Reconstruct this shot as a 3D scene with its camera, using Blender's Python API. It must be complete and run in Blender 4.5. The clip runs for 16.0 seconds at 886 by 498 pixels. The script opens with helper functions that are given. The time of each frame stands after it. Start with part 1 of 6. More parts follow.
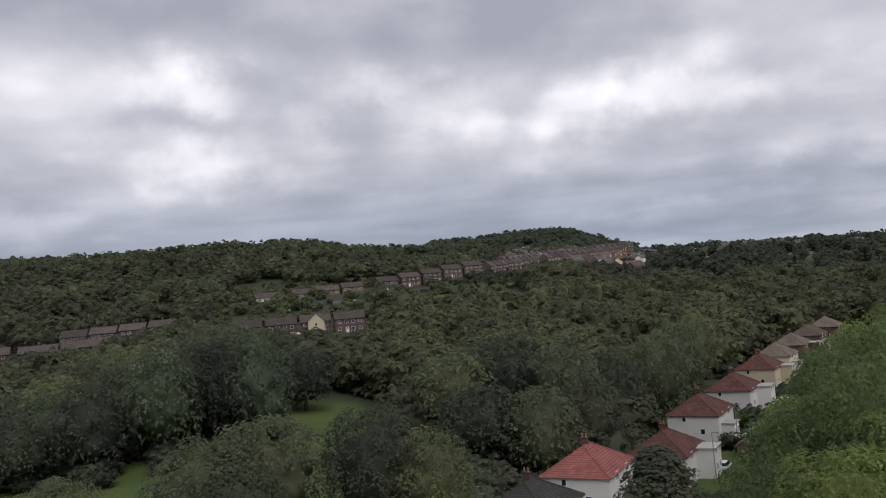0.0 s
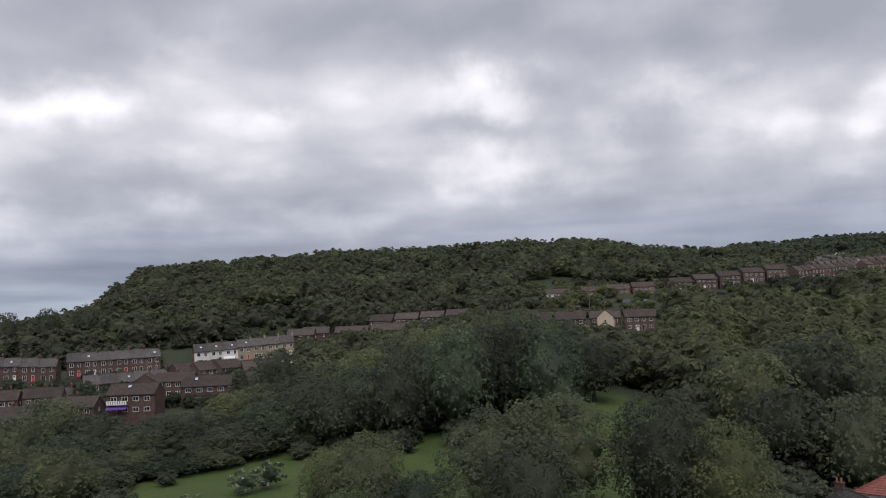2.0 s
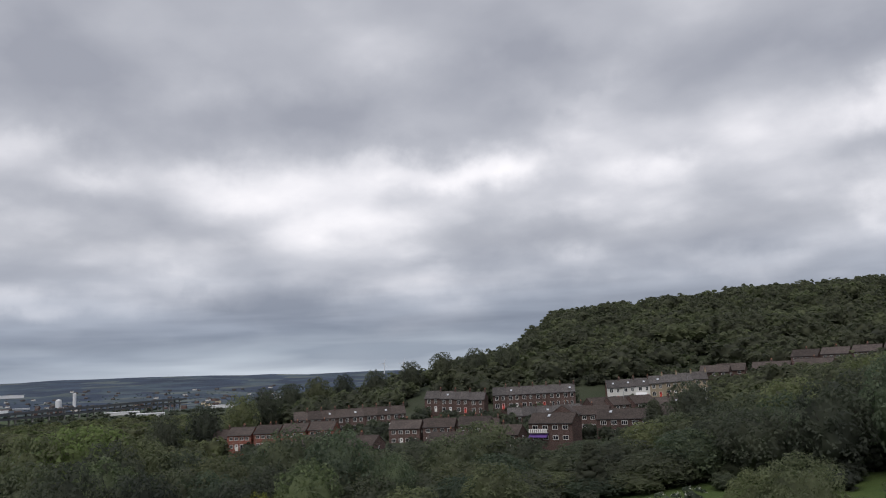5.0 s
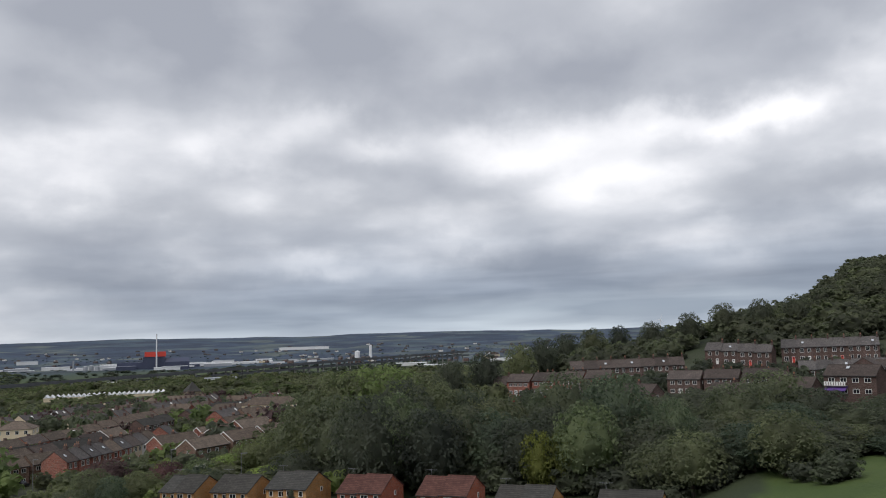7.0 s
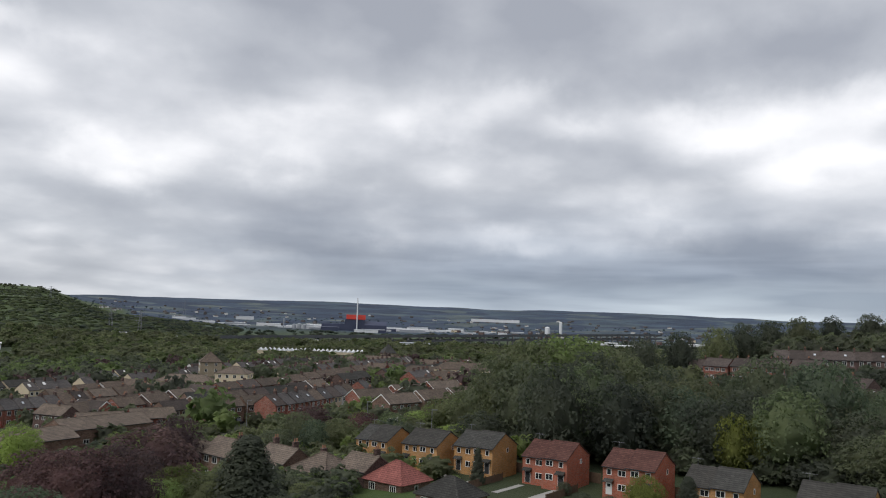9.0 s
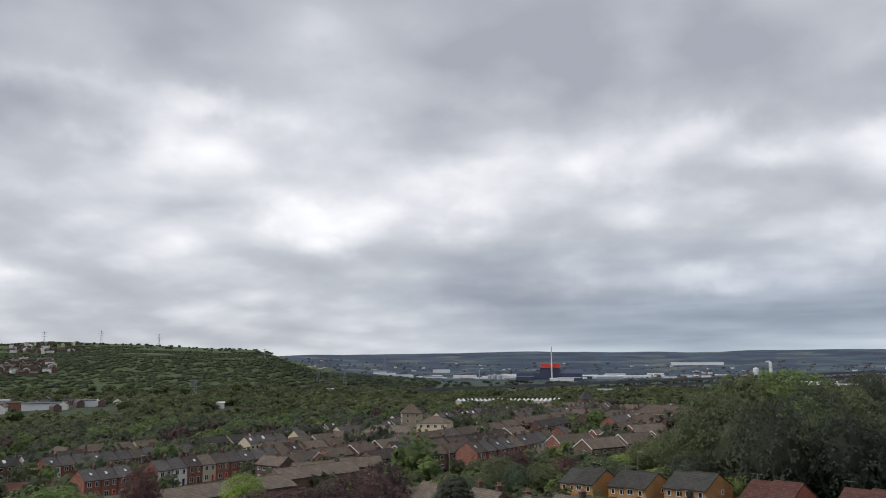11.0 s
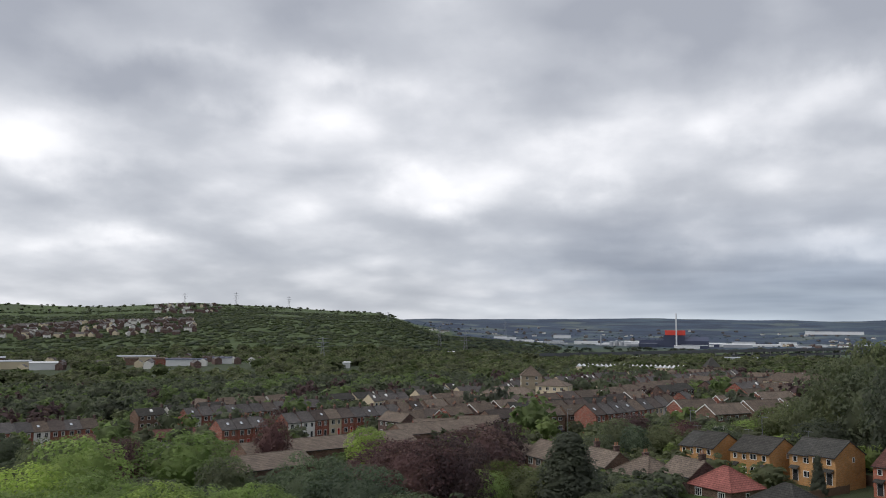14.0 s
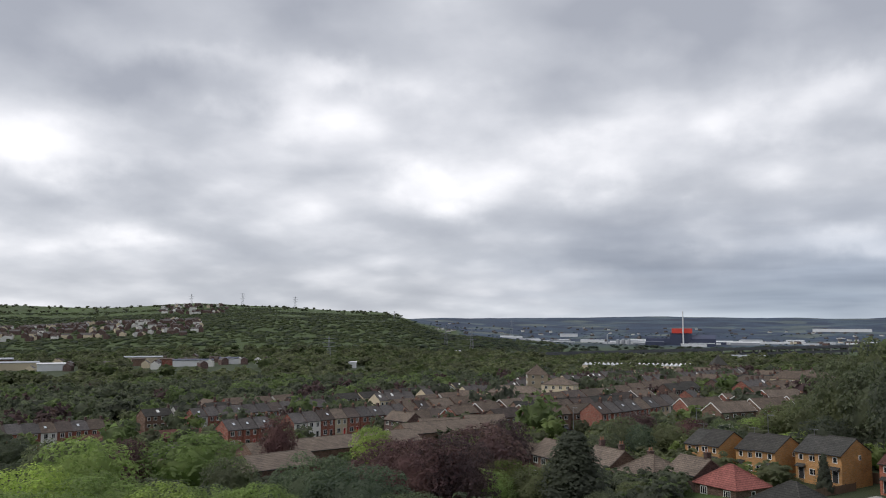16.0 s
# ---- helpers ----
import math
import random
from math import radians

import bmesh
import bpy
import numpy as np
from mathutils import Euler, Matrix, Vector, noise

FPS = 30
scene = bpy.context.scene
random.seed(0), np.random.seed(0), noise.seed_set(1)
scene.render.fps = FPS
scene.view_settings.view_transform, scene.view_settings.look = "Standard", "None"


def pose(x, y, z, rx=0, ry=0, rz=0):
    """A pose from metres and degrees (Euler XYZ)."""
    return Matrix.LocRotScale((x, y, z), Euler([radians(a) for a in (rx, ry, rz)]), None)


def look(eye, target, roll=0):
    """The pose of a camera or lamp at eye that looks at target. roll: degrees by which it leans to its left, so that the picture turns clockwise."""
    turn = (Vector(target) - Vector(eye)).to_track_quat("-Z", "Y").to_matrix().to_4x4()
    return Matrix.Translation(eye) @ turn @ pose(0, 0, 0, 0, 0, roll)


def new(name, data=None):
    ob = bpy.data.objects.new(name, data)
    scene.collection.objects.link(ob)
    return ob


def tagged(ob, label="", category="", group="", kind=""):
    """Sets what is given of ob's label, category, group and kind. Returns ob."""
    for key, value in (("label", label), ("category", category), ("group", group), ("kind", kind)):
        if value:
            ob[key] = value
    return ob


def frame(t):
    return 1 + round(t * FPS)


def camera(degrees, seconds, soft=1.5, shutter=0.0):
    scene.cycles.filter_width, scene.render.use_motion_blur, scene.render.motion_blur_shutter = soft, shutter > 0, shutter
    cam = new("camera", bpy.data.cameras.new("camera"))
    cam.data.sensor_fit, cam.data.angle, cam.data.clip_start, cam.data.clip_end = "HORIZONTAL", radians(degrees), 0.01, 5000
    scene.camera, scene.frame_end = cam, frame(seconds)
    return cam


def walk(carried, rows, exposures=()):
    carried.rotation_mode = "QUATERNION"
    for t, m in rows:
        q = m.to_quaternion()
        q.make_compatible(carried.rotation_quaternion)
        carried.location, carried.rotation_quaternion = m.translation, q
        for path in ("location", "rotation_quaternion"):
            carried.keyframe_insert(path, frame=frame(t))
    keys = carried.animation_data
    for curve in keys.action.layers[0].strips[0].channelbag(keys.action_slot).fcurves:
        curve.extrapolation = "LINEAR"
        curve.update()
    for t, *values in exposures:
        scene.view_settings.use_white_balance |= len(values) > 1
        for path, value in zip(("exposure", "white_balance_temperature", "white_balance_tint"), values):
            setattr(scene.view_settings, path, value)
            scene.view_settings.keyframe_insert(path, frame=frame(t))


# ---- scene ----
cam = camera(56.6, 16.0, soft=1.05)

PATH = [
    (0, (0.09, -0.05, 59.63), (1.35, 99.80, 64.86), -4.92),
    (0.5, (0.05, 0.34, 58.98), (-10.08, 99.64, 65.08), -3.36),
    (1, (-0.00, 0.20, 58.32), (-19.52, 98.17, 62.90), -2.27),
    (1.5, (-0.31, 0.31, 57.70), (-25.73, 96.89, 62.72), -2.46),
    (2, (-0.70, 0.41, 56.96), (-33.53, 94.55, 64.71), -2.12),
    (2.5, (-0.94, 0.47, 56.32), (-39.84, 92.27, 64.04), -3.48),
    (3, (-1.17, 0.64, 55.75), (-56.77, 83.37, 63.79), -3.24),
    (3.2, (-1.19, 0.66, 55.50), (-63.71, 77.91, 66.56), -2.84),
    (5.3, (-1.50, 0.66, 52.82), (-75.73, 66.15, 66.95), -1.78),
    (5.5, (-1.51, 0.64, 52.56), (-78.25, 63.47, 65.28), -1.38),
    (6, (-1.32, 0.44, 52.00), (-86.63, 51.53, 62.58), -0.75),
    (6.5, (-1.44, 0.51, 51.49), (-90.21, 45.08, 63.06), -1.52),
    (7, (-1.50, 0.59, 50.93), (-92.15, 41.34, 61.97), -1.76),
    (7.5, (-1.51, 0.60, 50.49), (-94.63, 35.49, 61.12), -0.92),
    (8, (-1.57, 0.62, 50.06), (-97.66, 26.57, 59.70), 0.77),
    (8.5, (-1.71, 0.57, 49.57), (-99.12, 21.72, 57.49), 2.08),
    (9, (-1.92, 0.47, 49.18), (-99.85, 18.99, 57.32), 2.04),
    (9.5, (-2.13, 0.28, 48.77), (-100.84, 12.98, 58.49), 1.27),
    (10, (-2.46, 0.22, 48.36), (-101.56, 6.83, 60.06), 0.02),
    (10.2, (-2.45, 0.22, 48.26), (-101.57, 4.05, 60.99), -0.33),
    (12.3, (-1.76, 0.90, 46.59), (-100.51, -9.46, 58.50), 0.41),
    (12.5, (-1.70, 0.96, 46.54), (-100.39, -9.83, 58.46), 0.49),
    (13, (-1.64, 0.98, 46.54), (-100.27, -10.79, 58.16), 0.46),
    (13.5, (-1.55, 1.08, 46.49), (-99.76, -14.58, 56.97), 0.65),
    (14, (-1.49, 1.15, 46.54), (-99.24, -17.63, 56.08), 0.45),
    (14.5, (-1.48, 1.20, 46.58), (-99.12, -18.23, 56.05), 0.31),
    (15, (-1.42, 1.28, 46.61), (-98.94, -18.73, 56.07), 0.2),
    (15.5, (-1.51, 1.37, 46.56), (-98.88, -19.36, 55.97), 0.13),
    (16, (-1.70, 1.54, 46.54), (-99.33, -17.96, 55.99), 0.16),
]
EXPOSURES = ((0.0, 0.0, 6500, 15), (0.75, 0.0, 6500, 15), (0.97, 0.42, 6500, 14), (1.5, 0.42, 6500, 14), (1.75, 0.06, 6500, 15), (1.95, 0.0, 6500, 15), (3.2, 0.0, 6500, 15), (5.5, -0.12, 6500, 12), (6.5, 0.0, 6500, 11), (8.0, 0.06, 6500, 10), (12.5, 0.08, 6500, 10), (16.0, 0.12, 6500, 11))
walk(cam, [(t, look(eye, target, roll)) for t, eye, target, roll in PATH], EXPOSURES)

# ---- sky, sun ----
SUN_EL, SUN_AZ = radians(52), radians(150)
world = bpy.data.worlds.new("overcast")
scene.world = world
world.use_nodes = True


class Nodes:
    """Short hand for node trees."""

    def __init__(self, tree):
        self.t = tree

    def add(self, kind, **values):
        n = self.t.nodes.new(kind)
        for k, v in values.items():
            if k == "op":
                n.operation = v
            elif k == "blend":
                n.data_type, n.blend_type = "RGBA", v
            elif k == "clamp":
                n.use_clamp = v
        return n

    def link(self, a, b):
        self.t.links.new(a, b)

    def math(self, op, a, b=None, c=None):
        n = self.add("ShaderNodeMath", op=op)
        for i, v in enumerate((a, b, c)):
            if v is None:
                continue
            if isinstance(v, (int, float)):
                n.inputs[i].default_value = v
            else:
                self.link(v, n.inputs[i])
        return n.outputs[0]

    def noise(self, vec, scale, detail=4.0, rough=0.55, dist=0.0):
        n = self.add("ShaderNodeTexNoise")
        n.inputs["Scale"].default_value, n.inputs["Detail"].default_value = scale, detail
        n.inputs["Roughness"].default_value, n.inputs["Distortion"].default_value = rough, dist
        if vec is not None:
            self.link(vec, n.inputs["Vector"])
        return n.outputs["Fac"]

    def ramp(self, fac, *stops):
        n = self.add("ShaderNodeValToRGB")
        e = n.color_ramp.elements
        while len(e) < len(stops):
            e.new(0.5)
        for item, (p, c) in zip(e, stops):
            item.position, item.color = p, (*c, 1) if len(c) == 3 else c
        self.link(fac, n.inputs[0])
        return n.outputs[0]

    def mix(self, fac, a, b, blend="MIX"):
        n = self.add("ShaderNodeMix", blend=blend)
        for i, v in ((0, fac), (6, a), (7, b)):
            if isinstance(v, (int, float)):
                n.inputs[i].default_value = v
            elif isinstance(v, tuple):
                n.inputs[i].default_value = (*v, 1)
            else:
                self.link(v, n.inputs[i])
        return n.outputs[2]


def build_sky():
    n = Nodes(world.node_tree)
    n.t.nodes.clear()
    coord = n.add("ShaderNodeTexCoord").outputs["Generated"]
    sep = n.add("ShaderNodeSeparateXYZ")
    n.link(coord, sep.inputs[0])
    x, y, z = sep.outputs
    up = n.math("MAXIMUM", z, 0.0)
    # a flat cloud deck: the direction meets a plane overhead
    den = n.math("ADD", up, 0.26)
    flat = n.add("ShaderNodeCombineXYZ")
    n.link(n.math("DIVIDE", x, den), flat.inputs[0])
    n.link(n.math("DIVIDE", y, den), flat.inputs[1])
    flat.inputs[2].default_value = 3.7
    v = flat.outputs[0]

    def stretched(tall, scale, detail, rough, dist, shift=0.0):
        """Noise over the directions, drawn out level."""
        m = n.add("ShaderNodeMapping")
        n.link(coord, m.inputs["Vector"])
        m.inputs["Scale"].default_value = (1.0, 1.0, tall)
        m.inputs["Location"].default_value = (shift, shift * 0.7, shift * 1.3)
        return n.noise(m.outputs[0], scale, detail, rough, dist)

    big = n.noise(v, 0.9, 2.0, 0.5, 0.0)
    mid = n.noise(v, 2.6, 6.0, 0.46, 0.0)
    band = stretched(7.5, 2.3, 4.0, 0.5, 0.5)
    fine = stretched(9.0, 4.5, 3.0, 0.5, 0.3, 5.1)

    def heaps(scale, shift):
        """Rounded heaps of cloud with ragged rims."""
        warp = n.add("ShaderNodeTexNoise")
        n.link(v, warp.inputs["Vector"])
        warp.inputs["Scale"].default_value, warp.inputs["Detail"].default_value = scale * 1.6, 4.0
        add = n.add("ShaderNodeVectorMath", op="MULTIPLY_ADD")
        n.link(warp.outputs["Color"], add.inputs[0])
        add.inputs[1].default_value = (0.75 / scale,) * 3
        n.link(v, add.inputs[2])
        cell = n.add("ShaderNodeTexVoronoi")
        cell.feature = "SMOOTH_F1"
        n.link(add.outputs[0], cell.inputs["Vector"])
        cell.inputs["Scale"].default_value = scale
        cell.inputs["Smoothness"].default_value = 0.55
        return n.math("SUBTRACT", shift, cell.outputs["Distance"])

    h1, h2 = heaps(2.1, 0.9), heaps(4.6, 0.9)

    # bright breaks and heavy masses of the deck, by bearing and height in degrees, with ragged rims
    place = n.add("ShaderNodeCombineXYZ")
    n.link(n.math("MULTIPLY", n.math("ARCTAN2", n.math("MULTIPLY", x, -1.0), y), 57.296), place.inputs[0])
    n.link(n.math("MULTIPLY", n.math("ARCSINE", z), 57.296), place.inputs[1])
    rag = n.add("ShaderNodeTexNoise")
    n.link(coord, rag.inputs["Vector"])
    rag.inputs["Scale"].default_value, rag.inputs["Detail"].default_value, rag.inputs["Roughness"].default_value = 13.0, 5.0, 0.55
    bent = n.add("ShaderNodeVectorMath", op="MULTIPLY_ADD")
    n.link(rag.outputs["Color"], bent.inputs[0])
    bent.inputs[1].default_value = (7.0, 4.4, 0.0)
    n.link(place.outputs[0], bent.inputs[2])
    total = [None]

    def patch(bearing, height, wide, tall, amount):
        off = n.add("ShaderNodeVectorMath", op="SUBTRACT")
        n.link(bent.outputs[0], off.inputs[0])
        off.inputs[1].default_value = (bearing + 3.5, height + 2.2, 0.0)
        div = n.add("ShaderNodeVectorMath", op="MULTIPLY")
        n.link(off.outputs[0], div.inputs[0])
        div.inputs[1].default_value = (0.85 / wide, 0.85 / tall, 0.0)
        dot = n.add("ShaderNodeVectorMath", op="DOT_PRODUCT")
        n.link(div.outputs[0], dot.inputs[0])
        n.link(div.outputs[0], dot.inputs[1])
        bell = n.math("POWER", 0.3679, dot.outputs["Value"])
        total[0] = n.math("MULTIPLY", bell, amount) if total[0] is None else n.math("MULTIPLY_ADD", bell, amount, total[0])

    patch(15.7, 15.1, 3, 1.4, 1)
    patch(15.8, 10, 3.3, 1.7, 1)
    patch(7.9, 12.4, 1.8, 1.2, 0.5)
    patch(2.5, 14, 2.4, 1, 0.7)
    patch(-2.9, 11.9, 2, 1.8, 0.7)
    patch(-13.2, 12.6, 3.3, 1.6, 1)
    patch(-8.7, 10.5, 1.7, 1.2, 0.7)
    patch(-17.6, 12, 2.4, 1.7, 0.7)
    patch(-21.2, 11.3, 2, 1, 0.5)
    patch(-24.2, 7.2, 2.2, 1, 0.45)
    patch(-26.6, 11.6, 2.8, 1.4, 0.45)
    patch(25.6, 6.3, 3.9, 1.2, 0.45)
    patch(-15, 4.2, 4.3, 0.6, 0.5)
    patch(-22.2, 4.5, 5.1, 0.5, 0.45)
    patch(11.1, 18.3, 11.8, 1.8, -0.5)
    patch(-6.6, 17.2, 8.7, 1.8, -0.4)
    patch(10.9, 6.7, 9.1, 1.8, -0.5)
    patch(-3.5, 5.4, 10.2, 1.5, -0.8)
    patch(-26.7, 5.4, 5.5, 1.4, -0.9)
    patch(-15.5, 9.3, 3.5, 2, -0.5)
    patch(4.3, 10.9, 2.8, 1.8, -0.45)
    patch(16, 12.9, 3.1, 0.7, -0.4)
    patch(44.6, 14.1, 4.1, 1, 0.9)
    patch(51, 14.2, 2.6, 1.2, 0.5)
    patch(36.9, 18.7, 3, 1, 0.3)
    patch(31.6, 12.9, 2.4, 0.9, 0.5)
    patch(37.1, 7.2, 2.4, 0.9, 0.6)
    patch(28, 7, 4.7, 0.8, 0.5)
    patch(33.7, 10.7, 4.3, 1.2, 0.4)
    patch(45.7, 6.3, 4.3, 0.9, 0.5)
    patch(51.5, 10.8, 3, 1.4, 0.4)
    patch(58.7, 12.5, 4.3, 1.4, 0.45)
    patch(57.3, 17.3, 5.9, 2.2, -0.45)
    patch(36.3, 20.7, 7.9, 1.2, -0.3)
    patch(58.2, 4.5, 6.7, 1.6, -0.6)
    patch(40.1, 9.5, 4.3, 1.1, -0.35)
    patch(40.6, 16.9, 3.5, 1.2, -0.25)
    patch(73.7, 15.4, 2.8, 1, 0.5)
    patch(79.1, 13.4, 3.5, 1.4, 0.5)
    patch(70.9, 13.2, 2.4, 0.8, 0.4)
    patch(74.6, 5.6, 3.3, 0.7, 0.55)
    patch(64.4, 6.7, 2.6, 0.7, 0.4)
    patch(91.2, 11.5, 3.5, 1.8, 0.45)
    patch(90.3, 17.9, 2.8, 1.2, 0.3)
    patch(76.8, 19.9, 10.2, 2.2, -0.45)
    patch(64.8, 16.7, 5.9, 2.2, -0.55)
    patch(49, 18.4, 8.7, 2, -0.4)
    patch(86.1, 7.3, 8.7, 1.5, -0.45)
    patch(69, 10, 6.7, 1.4, -0.3)
    patch(39.6, 3.5, 3.5, 1.2, -0.7)
    patch(84.3, 4.4, 10.2, 0.6, -0.4)
    patch(63.3, 3.9, 12.6, 0.9, -0.5)
    patch(101.1, 8.4, 2.6, 1, 0.6)
    patch(108.3, 17.3, 3, 1.2, 0.6)
    patch(113.3, 15.1, 2.2, 1.6, 0.5)
    patch(104.1, 10.5, 2.2, 0.8, 0.4)
    patch(112.2, 19.4, 5.1, 2, -0.35)
    patch(99.4, 15.7, 5.1, 2, -0.35)
    patch(83, 15.6, 4.5, 1.6, 0.25)
    patch(127.8, 11.1, 3.5, 1.8, 0.4)
    patch(121.9, 5.7, 5.5, 0.6, 0.35)
    patch(121.2, 15.6, 7.5, 1.6, -0.5)
    patch(124.7, 8.9, 6.3, 1.1, -0.4)
    patch(119.9, 17.9, 6.3, 0.8, 0.3)
    # brighter breaks a little above the horizon, a heavier deck overhead
    lift = n.ramp(up, (0.05, (0.53, 0.53, 0.53)), (0.13, (0.54, 0.54, 0.54)), (0.24, (0.545, 0.545, 0.545)), (0.37, (0.46, 0.46, 0.46)))
    a = n.math("MULTIPLY_ADD", big, 0.16, n.math("SUBTRACT", lift, 0.302))
    b = n.math("MULTIPLY_ADD", mid, 0.22, a)
    d = n.math("MULTIPLY_ADD", h1, 0.14, b)
    e = n.math("MULTIPLY_ADD", h2, 0.10, d)
    c = n.math("MULTIPLY_ADD", total[0], 0.14, e)
    cloud = n.ramp(c, (0.40, (0.36, 0.38, 0.43)), (0.49, (0.50, 0.52, 0.565)), (0.55, (0.66, 0.675, 0.715)), (0.61, (0.86, 0.865, 0.895)), (0.69, (1.10, 1.09, 1.10)))
    # towards the horizon the deck closes up into slate-blue bands over a pale strip
    low = n.ramp(n.math("MULTIPLY_ADD", band, 0.10, n.math("SUBTRACT", up, 0.05)), (0.0, (0.44, 0.50, 0.57)), (0.022, (0.37, 0.43, 0.51)), (0.05, (0.205, 0.25, 0.335)), (0.10, (0.25, 0.295, 0.385)), (0.18, (0.37, 0.41, 0.495)))
    low = n.mix(1.0, low, n.ramp(n.math("MULTIPLY_ADD", fine, 0.5, n.math("MULTIPLY", band, 0.5)), (0.38, (0.72, 0.75, 0.80)), (0.60, (1.42, 1.40, 1.34))), "MULTIPLY")
    # the bands are heaviest over the valley, thinner either side
    heavy = n.ramp(n.math("MULTIPLY_ADD", y, 0.87, n.math("MULTIPLY", x, -0.50)), (0.30, (0.85, 0.85, 0.85)), (0.66, (0.05, 0.05, 0.05)))
    fade = n.ramp(up, (0.035, (0, 0, 0)), (0.16, (1, 1, 1)))
    deck = n.mix(fade, n.mix(heavy, low, cloud), cloud)
    sky = n.add("ShaderNodeTexSky")
    sky.sky_type, sky.sun_disc, sky.sun_elevation, sky.sun_rotation = "NISHITA", False, SUN_EL, SUN_AZ
    blue = n.mix(1.0, sky.outputs[0], (0.09, 0.09, 0.09), "MULTIPLY")
    out = n.mix(0.93, blue, deck)
    bg = n.add("ShaderNodeBackground")
    bg.inputs["Strength"].default_value = 1.07
    n.link(out, bg.inputs["Color"])
    o = n.add("ShaderNodeOutputWorld")
    n.link(bg.outputs[0], o.inputs[0])


build_sky()
sun = new("sun", bpy.data.lights.new("sun", "SUN"))
sun.data.energy, sun.data.angle, sun.data.color = 1.5, radians(40), (1.0, 0.97, 0.92)
sun.matrix_world = look((0, 0, 400), (math.sin(SUN_AZ) * -200, math.cos(SUN_AZ) * -200, 400 - 200 * math.tan(SUN_EL)))


# ---- materials ----
def material(name, rough=0.8, metal=0.0):
    m = bpy.data.materials.new(name)
    m.use_nodes = True
    n = Nodes(m.node_tree)
    p = m.node_tree.nodes["Principled BSDF"]
    p.inputs["Roughness"].default_value, p.inputs["Metallic"].default_value = rough, metal
    return m, n, p


def object_coords(n):
    return n.add("ShaderNodeTexCoord").outputs["Object"]


def place_coords(n):
    return n.add("ShaderNodeNewGeometry").outputs["Position"]


def object_random(n):
    return n.add("ShaderNodeObjectInfo").outputs["Random"]


def leaf_mat(name, dark, light, tint=None, soft=0.7, spread=1.45):
    """Foliage: every leaf, and every tree, a little different."""
    m, n, p = material(name, soft)
    geo = n.add("ShaderNodeNewGeometry")
    base = n.mix(n.math("POWER", geo.outputs["Random Per Island"], 1.6), dark, tuple(spread * c for c in light))
    far = n.noise(geo.outputs["Position"], 0.16, 2.0)
    patch = n.ramp(far, (0.35, (0.80, 0.80, 0.82)), (0.65, (1.18, 1.18, 1.08)))
    base = n.mix(1.0, base, patch, "MULTIPLY")
    tree = n.ramp(object_random(n), (0.0, (0.70, 0.73, 0.78)), (0.5, (0.98, 0.98, 0.98)), (1.0, tint or (1.24, 1.20, 0.96)))
    base = n.mix(1.0, base, tree, "MULTIPLY")
    n.link(base, p.inputs["Base Color"])
    p.inputs["Specular IOR Level"].default_value = 0.2
    thin = n.add("ShaderNodeBsdfTranslucent")
    n.link(n.mix(1.0, base, (1.06, 1.18, 0.98), "MULTIPLY"), thin.inputs["Color"])
    both = n.add("ShaderNodeMixShader")
    both.inputs[0].default_value = 0.55
    n.link(p.outputs[0], both.inputs[1])
    n.link(thin.outputs[0], both.inputs[2])
    n.link(both.outputs[0], m.node_tree.nodes["Material Output"].inputs["Surface"])
    return m


def plain_mat(name, colour, rough=0.8, metal=0.0, vary=0.25, scale=1.5, bump=0.0, by_object=0.0):
    m, n, p = material(name, rough, metal)
    v = place_coords(n)
    f = n.noise(v, scale, 5.0, 0.6)
    g = n.noise(v, scale * 0.12, 2.0)
    f = n.math("MULTIPLY_ADD", g, 0.6, n.math("MULTIPLY", f, 0.6))
    lo, hi = tuple(c * (1 - vary) for c in colour), tuple(min(1, c * (1 + vary)) for c in colour)
    base = n.ramp(f, (0.35, lo), (0.85, hi))
    if by_object:
        k = n.ramp(object_random(n), (0.0, (1 - by_object,) * 3), (1.0, (1 + by_object, 1 + by_object * 0.9, 1 + by_object * 0.8)))
        base = n.mix(1.0, base, k, "MULTIPLY")
    n.link(base, p.inputs["Base Color"])
    if bump:
        b = n.add("ShaderNodeBump")
        b.inputs["Strength"].default_value, b.inputs["Distance"].default_value = bump, 0.05
        n.link(n.noise(v, scale * 4, 4.0), b.inputs["Height"])
        n.link(b.outputs[0], p.inputs["Normal"])
    return m


